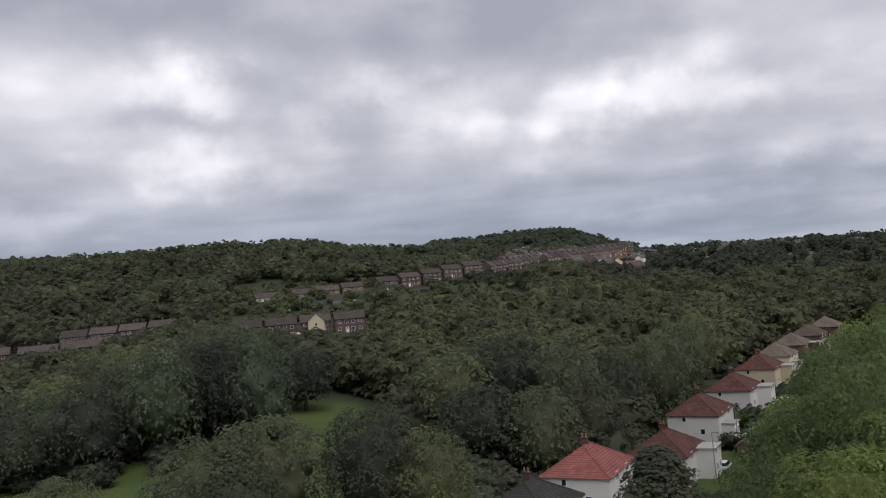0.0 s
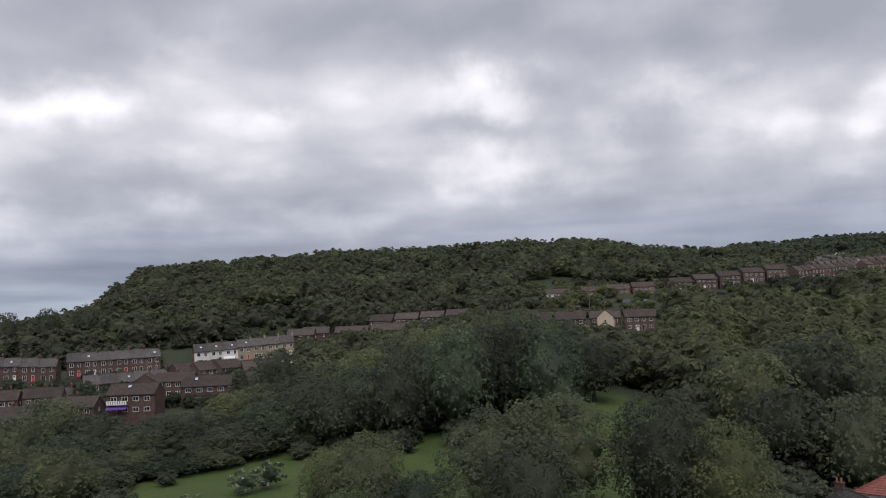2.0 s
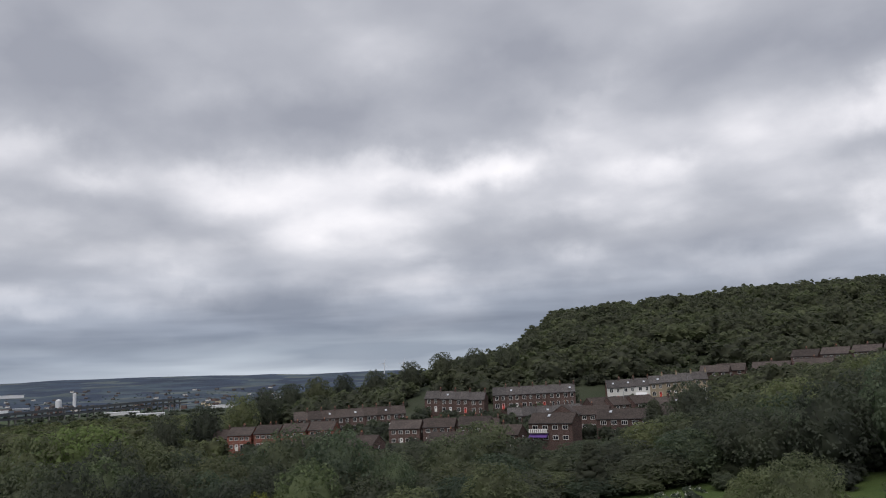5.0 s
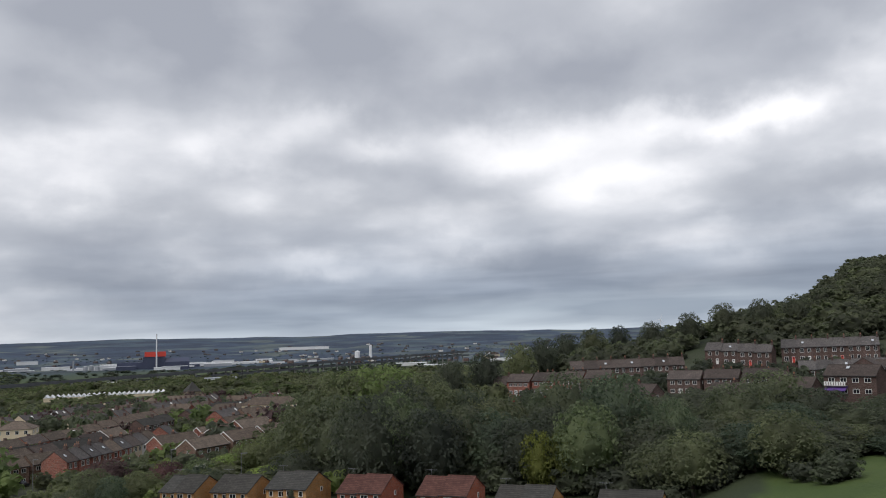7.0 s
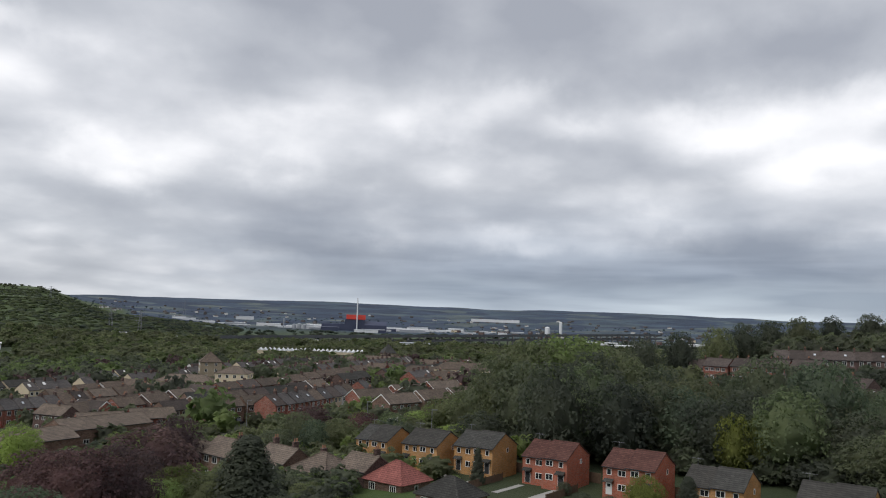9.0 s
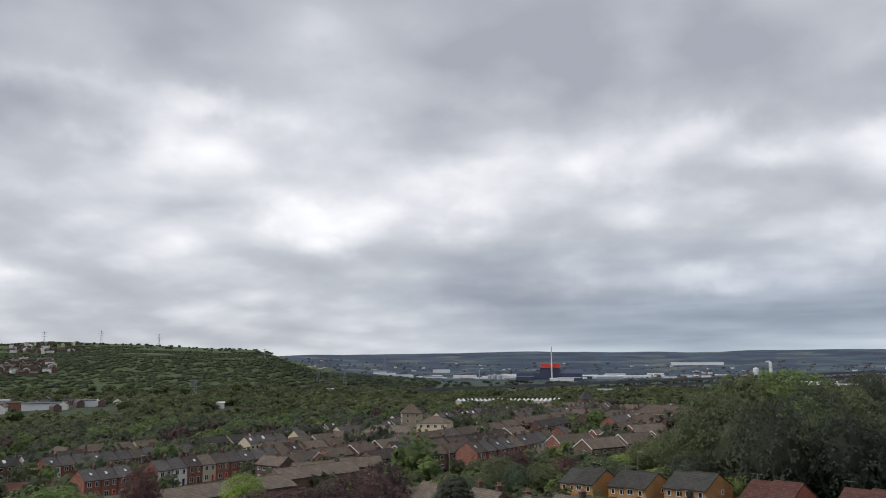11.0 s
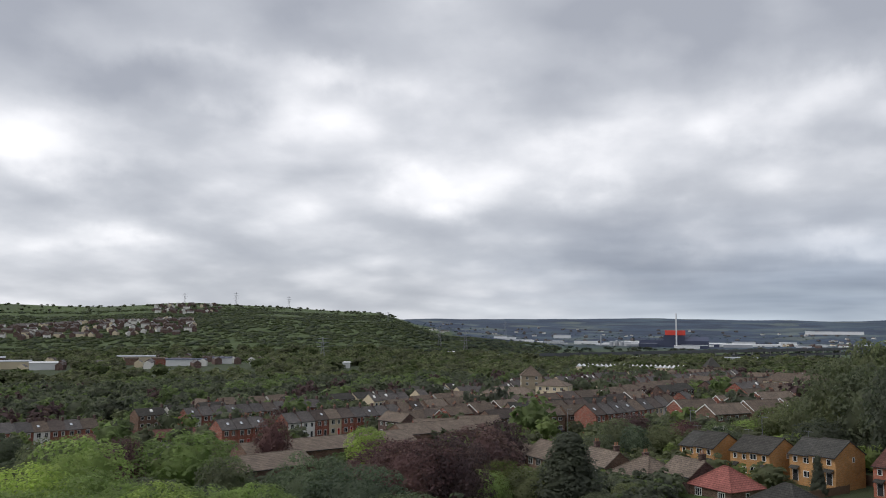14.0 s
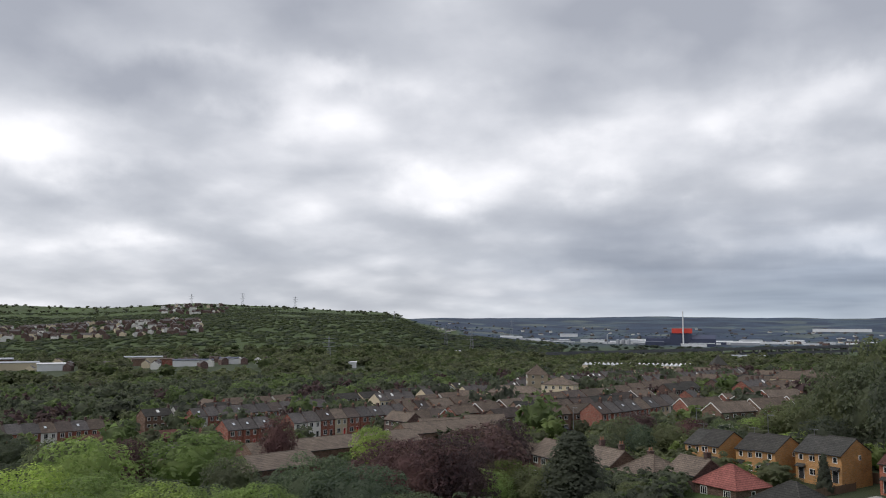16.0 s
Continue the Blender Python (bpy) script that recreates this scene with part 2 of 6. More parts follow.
def course_mat(name, colour, joint, width, height, rough=0.85, vary=0.35, upright=True, by_object=0.0):
    """Bricks or tiles in courses, too small to be pieces: colour, joints and relief."""
    m, n, p = material(name, rough)
    p.inputs["Specular IOR Level"].default_value = 0.18
    v = object_coords(n)
    sep = n.add("ShaderNodeSeparateXYZ")
    n.link(v, sep.inputs[0])
    comb = n.add("ShaderNodeCombineXYZ")
    n.link(n.math("ADD", sep.outputs[0], sep.outputs[1]), comb.inputs[0])
    n.link(sep.outputs[2], comb.inputs[1])
    br = n.add("ShaderNodeTexBrick")
    n.link(comb.outputs[0], br.inputs["Vector"])
    br.inputs["Scale"].default_value = 1.0
    br.inputs["Brick Width"].default_value, br.inputs["Row Height"].default_value = width, height
    br.inputs["Mortar Size"].default_value = height * 0.09
    br.inputs["Color1"].default_value = (*[c * (1 - vary) for c in colour], 1)
    br.inputs["Color2"].default_value = (*[c * (1 + vary) for c in colour], 1)
    br.inputs["Mortar"].default_value = (*joint, 1)
    stain = n.ramp(n.noise(place_coords(n), 0.45, 4.0, 0.65), (0.3, (0.72, 0.72, 0.72)), (0.7, (1.15, 1.13, 1.1)))
    base = n.mix(0.8, br.outputs["Color"], stain, "MULTIPLY")
    if by_object:
        k = n.ramp(object_random(n), (0.0, (1 - by_object,) * 3), (0.5, (1.0, 0.96, 0.94)), (1.0, (1 + by_object, 1 + by_object, 1 + by_object)))
        base = n.mix(1.0, base, k, "MULTIPLY")
    n.link(base, p.inputs["Base Color"])
    b = n.add("ShaderNodeBump")
    b.inputs["Strength"].default_value, b.inputs["Distance"].default_value = 0.6, 0.03
    n.link(br.outputs["Fac"], b.inputs["Height"])
    b.invert = True
    n.link(b.outputs[0], p.inputs["Normal"])
    return m


def glass_mat():
    m, n, p = material("window_glass", 0.08)
    p.inputs["Base Color"].default_value = (0.02, 0.024, 0.028, 1)
    p.inputs["Specular IOR Level"].default_value = 0.6
    return m


LEAF = leaf_mat("broad_leaves", (0.124, 0.14, 0.098), (0.154, 0.172, 0.116), spread=1.15)
LEAF_BRIGHT = leaf_mat("bright_leaves", (0.22, 0.285, 0.105), (0.29, 0.36, 0.135), spread=1.2)
LEAF_FRESH = leaf_mat("fresh_leaves", (0.145, 0.186, 0.086), (0.185, 0.232, 0.105), spread=1.15)
LEAF_DARK = leaf_mat("dark_leaves", (0.1, 0.11, 0.086), (0.12, 0.132, 0.098), spread=1.12)
LEAF_YELLOW = leaf_mat("yellow_leaves", (0.118, 0.132, 0.046), (0.160, 0.176, 0.060))
LEAF_GREY = leaf_mat("grey_leaves", (0.095, 0.122, 0.086), (0.15, 0.182, 0.128), spread=1.2)
LEAF_COPPER = leaf_mat("copper_leaves", (0.092, 0.062, 0.066), (0.135, 0.09, 0.094), (1.2, 1.0, 1.0))
# distance haze mixed into the next two leaf colours: faint, then plainly blue
LEAF_FAR_HAZED = leaf_mat("far_hazed_leaves", (0.088, 0.11, 0.09), (0.105, 0.128, 0.1), spread=1.1)
LEAF_HAZED = leaf_mat("hazed_leaves", (0.07, 0.1, 0.115), (0.086, 0.116, 0.128), (1.05, 1.05, 1.0), spread=1.0)
LEAF_HEATH = leaf_mat("heath_leaves", (0.086, 0.108, 0.066), (0.104, 0.128, 0.076), spread=1.1)
BLOSSOM = plain_mat("blossom", (0.42, 0.43, 0.36), 0.8)
BARK = plain_mat("bark", (0.075, 0.062, 0.05), 0.95, vary=0.4, scale=3, bump=0.6)
BRICK_RED = course_mat("red_brick", (0.265, 0.088, 0.066), (0.30, 0.26, 0.22), 0.45, 0.15, by_object=0.22)
BRICK_NEW = course_mat("new_red_brick", (0.42, 0.13, 0.08), (0.33, 0.24, 0.20), 0.45, 0.15, vary=0.18)
BRICK_BUFF = course_mat("buff_brick", (0.49, 0.26, 0.105), (0.45, 0.33, 0.20), 0.45, 0.15, vary=0.16)
BRICK_BROWN = course_mat("brown_brick", (0.175, 0.112, 0.086), (0.24, 0.2, 0.17), 0.45, 0.15, by_object=0.25)
BRICK_DARK = course_mat("dark_brick", (0.112, 0.072, 0.066), (0.17, 0.145, 0.13), 0.45, 0.15, by_object=0.2)
RENDER_WHITE = plain_mat("white_render", (0.66, 0.65, 0.62), 0.9, vary=0.07, scale=0.8, by_object=0.05)
RENDER_CREAM = plain_mat("cream_render", (0.58, 0.50, 0.36), 0.9, vary=0.08, scale=0.8, by_object=0.12)
STONE = plain_mat("stone", (0.30, 0.25, 0.18), 0.9, vary=0.25, scale=1.8, by_object=0.15)
TILE_GREY = course_mat("grey_tiles", (0.066, 0.066, 0.062), (0.032, 0.032, 0.032), 0.6, 0.24, vary=0.15, by_object=0.22)
TILE_BROWN = course_mat("brown_tiles", (0.155, 0.126, 0.104), (0.070, 0.058, 0.050), 0.6, 0.24, vary=0.16, by_object=0.25)
TILE_DARK = course_mat("dark_brown_tiles", (0.098, 0.082, 0.076), (0.046, 0.040, 0.037), 0.6, 0.24, vary=0.16, by_object=0.25)
TILE_RED = course_mat("red_tiles", (0.125, 0.060, 0.050), (0.055, 0.030, 0.028), 0.6, 0.24, vary=0.2)
TILE_BRIGHT = course_mat("bright_red_tiles", (0.30, 0.112, 0.098), (0.12, 0.048, 0.042), 0.6, 0.24, vary=0.12)
SLATE = course_mat("slates", (0.120, 0.112, 0.110), (0.042, 0.042, 0.045), 0.5, 0.2, rough=0.6, vary=0.2, by_object=0.2)
WHITE = plain_mat("white_paint", (0.78, 0.78, 0.76), 0.45, vary=0.04)
GLASS = glass_mat()
DARK_TRIM = plain_mat("dark_trim", (0.03, 0.03, 0.032), 0.5)
CLAY_POT = plain_mat("clay_pot", (0.32, 0.16, 0.1), 0.9)
CONCRETE = plain_mat("concrete", (0.36, 0.35, 0.33), 0.9, vary=0.2, scale=0.5)
ASPHALT = plain_mat("asphalt", (0.06, 0.06, 0.062), 0.9, vary=0.25, scale=0.7)
STEEL_WHITE = plain_mat("white_cladding", (0.70, 0.71, 0.72), 0.45, vary=0.06, scale=0.1)
STEEL_GREY = plain_mat("grey_cladding", (0.34, 0.36, 0.39), 0.5, vary=0.08, scale=0.1)
STEEL_BLUE = plain_mat("navy_cladding", (0.045, 0.055, 0.10), 0.5, vary=0.15, scale=0.1)
STEEL_RED = plain_mat("red_cladding", (0.62, 0.06, 0.04), 0.5, vary=0.08, scale=0.1)
GALVANISED = plain_mat("galvanised_steel", (0.30, 0.31, 0.33), 0.5, 0.6, vary=0.1)
FENCE_WOOD = plain_mat("fence_wood", (0.13, 0.085, 0.055), 0.9, vary=0.35, scale=2.5)


def ground_mat():
    """Grass, scrub, gardens and paving, by the land's own use; far farmland painted haze-blue."""
    m, n, p = material("land", 0.95)
    v = place_coords(n)
    use = n.add("ShaderNodeVertexColor")
    use.layer_name = "land_use_and_haze"
    s = n.add("ShaderNodeSeparateColor")
    n.link(use.outputs["Color"], s.inputs[0])
    fine = n.noise(v, 1.6, 6.0, 0.65)
    wide = n.noise(v, 0.05, 5.0, 0.6)
    f = n.math("MULTIPLY_ADD", wide, 0.6, n.math("MULTIPLY", fine, 0.5))
    grass = n.ramp(f, (0.33, (0.036, 0.066, 0.013)), (0.55, (0.058, 0.094, 0.018)), (0.75, (0.092, 0.120, 0.028)))
    floor = n.ramp(f, (0.35, (0.020, 0.030, 0.013)), (0.7, (0.039, 0.051, 0.021)))
    town = n.ramp(f, (0.36, (0.035, 0.05, 0.018)), (0.50, (0.055, 0.065, 0.03)), (0.60, (0.085, 0.08, 0.068)), (0.68, (0.05, 0.062, 0.026)), (0.8, (0.06, 0.085, 0.025)))
    field_n = n.add("ShaderNodeTexVoronoi")
    n.link(v, field_n.inputs["Vector"])
    field_n.inputs["Scale"].default_value = 0.0075
    sepf = n.add("ShaderNodeSeparateColor")
    n.link(field_n.outputs["Color"], sepf.inputs[0])
    # aerial haze is painted into this base colour as blue
    hazy_fields = n.ramp(sepf.outputs[0], (0.0, (0.019, 0.036, 0.070)), (0.5, (0.028, 0.050, 0.090)), (0.75, (0.050, 0.080, 0.106)), (1.0, (0.105, 0.128, 0.115)))
    c = n.mix(s.outputs[0], grass, floor)
    c = n.mix(s.outputs[1], c, town)
    copse = n.ramp(n.noise(v, 0.006, 6.0, 0.65), (0.42, (0.62, 0.66, 0.74)), (0.60, (1.25, 1.22, 1.15)))
    c = n.mix(s.outputs[2], c, n.mix(1.0, hazy_fields, copse, "MULTIPLY"))
    n.link(c, p.inputs["Base Color"])
    b = n.add("ShaderNodeBump")
    b.inputs["Strength"].default_value, b.inputs["Distance"].default_value = 0.7, 0.25
    n.link(fine, b.inputs["Height"])
    n.link(b.outputs[0], p.inputs["Normal"])
    return m


LAND = ground_mat()

# ---- land ----
RINGS = (0, 70, 120, 170, 230, 320, 450, 650, 1000, 1600, 2600, 4900)
LIE = {}
LIE[-60] = (28, 28, 27, 27, 28, 32, 48, 66, 82, 90, 80, 85)
LIE[-30] = (28, 28, 26, 25, 26, 29, 46, 64, 78, 84, 76, 80)
LIE[-15] = (28, 28, 25, 25, 26, 34, 49, 67, 86, 90, 80, 80)
LIE[-8] = (28, 28, 26, 28, 32, 42, 58, 78, 116, 100, 80, 80)
LIE[0] = (28, 29, 30, 34, 38, 48, 65, 88, 110, 100, 80, 80)
LIE[12] = (28, 30, 33, 38, 42, 51, 67, 103, 100, 90, 80, 80)
LIE[27] = (28, 30, 33, 34, 37, 43.5, 68, 99, 80, 60, 50, 80)
LIE[31] = (28, 30, 32.5, 33, 35, 39.5, 67, 95, 68, 38, 28, 82)
LIE[38] = (28, 30, 32, 31, 32.5, 37.8, 66, 90, 56, 20, 10, 85)
LIE[45] = (28, 28, 30, 29, 31.5, 36.6, 54, 44, 22, 5, 4, 90)
LIE[55] = (28, 26, 22.6, 26, 30, 34, 41, 27, 12, 2, 2, 95)
LIE[65] = (28, 25.5, 22.8, 24, 28, 28, 24, 15, 6, 1, 2, 97)
LIE[78] = (28, 25.5, 22.4, 21.9, 20.5, 19, 17, 12, 4, 0, 1, 99)
LIE[92] = (28, 25.5, 21.2, 19.2, 16, 15, 13, 9, 2, 0, 6, 103)
LIE[100] = (28, 26, 21, 16.5, 13.5, 12, 10, 6, 4, 20, 30, 95)
LIE[106] = (28, 26, 21, 15.5, 13, 10, 8, 4, 6, 54, 88, 90)
LIE[115] = (28, 25, 20, 14.5, 11.5, 8.5, 6, 3, 5, 58, 116, 90)
LIE[128] = (28, 25, 19, 14, 10, 6, 3, 0, 1, 40, 102, 90)
LIE[170] = (28, 26, 24, 22, 20, 18, 18, 20, 24, 40, 80, 90)
LIE[235] = (28, 30, 34, 40, 48, 58, 66, 74, 80, 84, 84, 85)
LIE[300] = LIE[-60]
BEARINGS = sorted(LIE)
LIE_TABLE = np.array([LIE[b] for b in BEARINGS], float)


def smooth(t):
    return t * t * (3 - 2 * t)


def table_height(bearing, dist):
    b = (bearing + 60) % 360 - 60
    i = max(0, min(len(BEARINGS) - 2, int(np.searchsorted(BEARINGS, b, "right")) - 1))
    u = smooth((b - BEARINGS[i]) / (BEARINGS[i + 1] - BEARINGS[i]))
    d = min(max(dist, 0.0), RINGS[-1] - 1)
    j = max(0, min(len(RINGS) - 2, int(np.searchsorted(RINGS, d, "right")) - 1))
    v = (d - RINGS[j]) / (RINGS[j + 1] - RINGS[j])
    v = 0.5 * v + 0.5 * smooth(v)
    row = LIE_TABLE[i] * (1 - u) + LIE_TABLE[i + 1] * u
    return float(row[j] * (1 - v) + row[j + 1] * v)


def ground(x, y):
    dist = math.hypot(x, y)
    z = table_height(math.degrees(math.atan2(-x, y)), dist)
    z += noise.noise((x / 60, y / 60, 0.3)) * min(1.2, dist / 150)
    if dist > 500:
        z += noise.noise((x / 260, y / 260, 1.7)) * min(9.0, (dist - 500) / 120)
    if dist > 3000:
        z += noise.noise((x / 900, y / 900, 4.2)) * 9.0
    return z


def polar(bearing, dist):
    a = radians(bearing)
    return -dist * math.sin(a), dist * math.cos(a)


def land_use_and_haze(bearing, dist):
    """Shares of woodland floor, built-up land and far haze-blue farmland, the last by distance."""
    b = (bearing + 60) % 360 - 60
    wood = town = hazy_field = 0.0
    if dist > (188 if 1 < b < 15 else 170) and b < 60:
        wood = 1.0
    if dist > 620 and -60 < b < -12:
        wood, town = 0.4, 0.6
    if 74 < b < 130 and 170 < dist < 600:
        town = 0.85
    if 60 <= b <= 140 and dist >= 640:
        wood = 0.85 if dist < 1000 or b < 93 else 0.4
    if 95 < b < 140 and dist > 1500:
        wood = 0.4 if dist < 1850 else 0.35 + 0.6 * noise.noise((bearing / 2.5, dist / 160, 2.0))
    # past 1700 m the haze-blue colour takes over from the land's own
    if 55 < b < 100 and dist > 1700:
        hazy_field, wood = min(1.0, (dist - 1700) / 500), 0.3
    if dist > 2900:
        hazy_field = 1.0
    if 24 < b < 62 and 200 < dist < 380:
        town, wood = 0.25, 0.95
    if 46 < b < 79 and 112 < dist <= 172:
        wood = 0.9
    if b >= 96 and dist <= 172:
        wood = 0.8
    return wood, town, hazy_field


def build_land():
    bearings = list(np.arange(-42, 142, 0.8)) + list(np.arange(142, 318, 4.0))
    dists = [0.0]
    d, step = 6.0, 6.0
    while d < 4850:
        dists.append(d)
        step = max(4.0, d * 0.045)
        d += step
    dists.append(4880.0)
    nb = len(bearings)
    verts, cols = [], []
    for d in dists[1:]:
        for b in bearings:
            x, y = polar(b, d)
            verts.append((x, y, ground(x, y)))
            cols.append((*land_use_and_haze(b + noise.noise((x / 40, y / 40, 9)) * 2, d * (1 + 0.06 * noise.noise((x / 70, y / 70, 5)))), 1.0))
    faces = []
    for r in range(len(dists) - 2):
        for k in range(nb):
            k2 = (k + 1) % nb
            faces.append((r * nb + k, r * nb + k2, (r + 1) * nb + k2, (r + 1) * nb + k))
    verts.append((0, 0, ground(0, 0)))
    cols.append((0, 0, 0, 1))
    faces += [(len(verts) - 1, (k + 1) % nb, k) for k in range(nb)]
    me = bpy.data.meshes.new("ground")
    me.from_pydata(verts, [], faces)
    att = me.color_attributes.new("land_use_and_haze", "FLOAT_COLOR", "POINT")
    att.data.foreach_set("color", np.array(cols, np.float32).ravel())
    me.polygons.foreach_set("use_smooth", [True] * len(me.polygons))
    me.materials.append(LAND)
    me.update()
    ob = new("ground", me)
    if me.polygons[5].normal.z < 0:
        me.flip_normals()
    return tagged(ob, "rolling land with grass, gardens and woodland floor", "ground", kind="structure")


build_land()

# ---- meshes and parts ----
MESHES = {}


def mesh(key, verts, faces, *mats, face_mats=None, smooth_faces=False):
    me = bpy.data.meshes.new(key if isinstance(key, str) else key[0])
    me.from_pydata([tuple(v) for v in verts], [], faces)
    for m in mats:
        me.materials.append(m)
    if face_mats:
        me.polygons.foreach_set("material_index", face_mats)
    if smooth_faces:
        me.polygons.foreach_set("use_smooth", [True] * len(me.polygons))
    me.update()
    return me


def cached(key, make):
    if key not in MESHES:
        MESHES[key] = make()
    return MESHES[key]


def part(name, me, parent, at=(0, 0, 0), turn=0.0, label=""):
    ob = new(name, me)
    ob.parent = parent
    ob.matrix_basis = pose(*at, 0, 0, turn)
    return tagged(ob, label)


def thing(name, x, y, z, turn, label, category, group=""):
    ob = new(name)
    ob.empty_display_size = 0.5
    ob.matrix_basis = pose(x, y, z, 0, 0, turn)
    return tagged(ob, label, category, group)


class Solid:
    """Gathers boxes and prisms into one mesh."""

    def __init__(self):
        self.v, self.f, self.m = [], [], []

    def poly(self, verts, faces, mat=0):
        k = len(self.v)
        self.v += verts
        self.f += [tuple(k + i for i in f) for f in faces]
        self.m += [mat] * len(faces)

    def box(self, x0, x1, y0, y1, z0, z1, mat=0):
        v = [(x, y, z) for z in (z0, z1) for x, y in ((x0, y0), (x1, y0), (x1, y1), (x0, y1))]
        self.poly(v, [(3, 2, 1, 0), (4, 5, 6, 7), (0, 1, 5, 4), (1, 2, 6, 5), (2, 3, 7, 6), (3, 0, 4, 7)], mat)

    def along_x(self, section, x0, x1, mat=0):
        """A closed y-z outline, drawn out along x."""
        n = len(section)
        v = [(x0, y, z) for y, z in section] + [(x1, y, z) for y, z in section]
        f = [(i, (i + 1) % n, n + (i + 1) % n, n + i) for i in range(n)]
        self.poly(v, f + [tuple(range(n - 1, -1, -1)), tuple(range(n, 2 * n))], mat)

    def along_z(self, rings, mat=0):
        """Rings of (z, list of x-y), joined and capped."""
        n = len(rings[0][1])
        v = [(x, y, z) for z, r in rings for x, y in r]
        f = []
        for k in range(len(rings) - 1):
            f += [(k * n + i, k * n + (i + 1) % n, (k + 1) * n + (i + 1) % n, (k + 1) * n + i) for i in range(n)]
        f += [tuple(range(n - 1, -1, -1)), tuple(range((len(rings) - 1) * n, len(rings) * n))]
        self.poly(v, f, mat)

    def tube(self, x, y, z0, z1, r0, r1, n=10, mat=0):
        ring = lambda r: [(x + r * math.cos(2 * math.pi * i / n), y + r * math.sin(2 * math.pi * i / n)) for i in range(n)]
        self.along_z([(z0, ring(r0)), (z1, ring(r1))], mat)

    def done(self, key, *mats, smooth_faces=False):
        return mesh(key, self.v, self.f, *mats, face_mats=self.m, smooth_faces=smooth_faces)


# ---- trees ----
def icosphere(level):
    bm = bmesh.new()
    bmesh.ops.create_icosphere(bm, subdivisions=level, radius=1.0)
    v = np.array([x.co for x in bm.verts])
    f = np.array([[x.index for x in q.verts] for q in bm.faces])
    bm.free()
    return v, f


ICO = {1: icosphere(1), 2: icosphere(2), 3: icosphere(3)}


def lobes_of(rng, shape, h, r, count):
    """Centres and radii of the clumps of a crown."""
    out = []
    for i in range(count):
        if shape == "cone":
            t = (i + 0.5) / count
            a, s = i * 2.4 + rng.uniform(-0.4, 0.4), (1 - t) ** 0.8
            out.append((math.cos(a) * r * 0.55 * s, math.sin(a) * r * 0.55 * s, h * (0.12 + 0.82 * t), r * (0.26 + 0.34 * s)))
            continue
        t = 1 - 2 * (i + 0.5) / count
        a = i * 2.39996 + rng.uniform(-0.35, 0.35)
        t = min(1.0, max(-1.0, t + rng.uniform(-0.06, 0.06)))
        d = np.array((math.sqrt(1 - t * t) * math.cos(a), math.sqrt(1 - t * t) * math.sin(a), t * 0.95 + 0.05))
        k = rng.uniform(0.70, 0.93) if i else 0.0
        mid, tall = (0.50, 0.49) if shape == "broad" else (0.52, 0.47)
        rr = rng.uniform(0.14, 0.25) * r if i else 0.64 * r
        out.append((d[0] * r * k, d[1] * r * k, h * mid + d[2] * h * tall * k, rr))
    return np.array(out)


def crown_arrays(seed, shape, h, r, count, leaves, leaf, level=1, squash=0.9, core=0.80):
    """Leaves in and on many clumps, over rough inner masses."""
    rng = np.random.default_rng(seed)
    lobes = lobes_of(rng, shape, h, r, count)
    V, F = [], []
    base = 0
    for n, (cx, cy, cz, rr) in enumerate(lobes):
        if n and leaves and shape != "cone":
            break
        iv, jf = ICO[level]
        bump = 1 + 0.17 * rng.normal(size=len(iv)).clip(-1.5, 1.5)
        stretch = h / (2 * r) * 0.98 if n == 0 and leaves and shape != "cone" else squash
        V.append(iv * (rr * core * bump)[:, None] * (1, 1, stretch) + (cx, cy, cz))
        F.append(jf + base)
        base += len(iv)
    quads = None
    if leaves:
        pick = rng.choice(len(lobes), leaves, p=np.r_[0.0 if shape != "cone" else lobes[0, 3] ** 2, lobes[1:, 3] ** 2] / (lobes[1:, 3] ** 2).sum() if shape != "cone" else None)
        d = rng.normal(size=(leaves, 3))
        d[:, 2] = np.where(d[:, 2] < -0.3, -d[:, 2], d[:, 2])
        d /= np.linalg.norm(d, axis=1)[:, None]
        c = lobes[pick]
        pos = c[:, :3] + d * (c[:, 3] * rng.uniform(0.78, 1.2, leaves))[:, None] * (1, 1, squash)
        inside = np.zeros(leaves, bool)
        for lobe in lobes[1:]:
            inside |= (np.linalg.norm((pos - lobe[:3]) / (1, 1, squash), axis=1) < lobe[3] * 0.76)
        pos, d = pos[~inside], d[~inside]
        n = len(pos)
        nor = d * 0.9 + rng.normal(size=(n, 3)) * 0.15 + (0, 0, 0.35)
        nor /= np.linalg.norm(nor, axis=1)[:, None]
        tan = np.cross(nor, rng.normal(size=(n, 3)))
        tan /= np.linalg.norm(tan, axis=1)[:, None]
        bit = np.cross(nor, tan)
        s = (leaf * rng.uniform(0.5, 1.4, n))[:, None]
        q = np.stack([pos - tan * s * 1.1, pos + tan * s * 0.55 + bit * s * 0.75, pos + tan * s * 0.55 - bit * s * 0.75], 1).reshape(-1, 3)
        quads = np.arange(n * 3).reshape(-1, 3) + base
        V.append(q)
    return np.concatenate(V), np.concatenate(F), quads


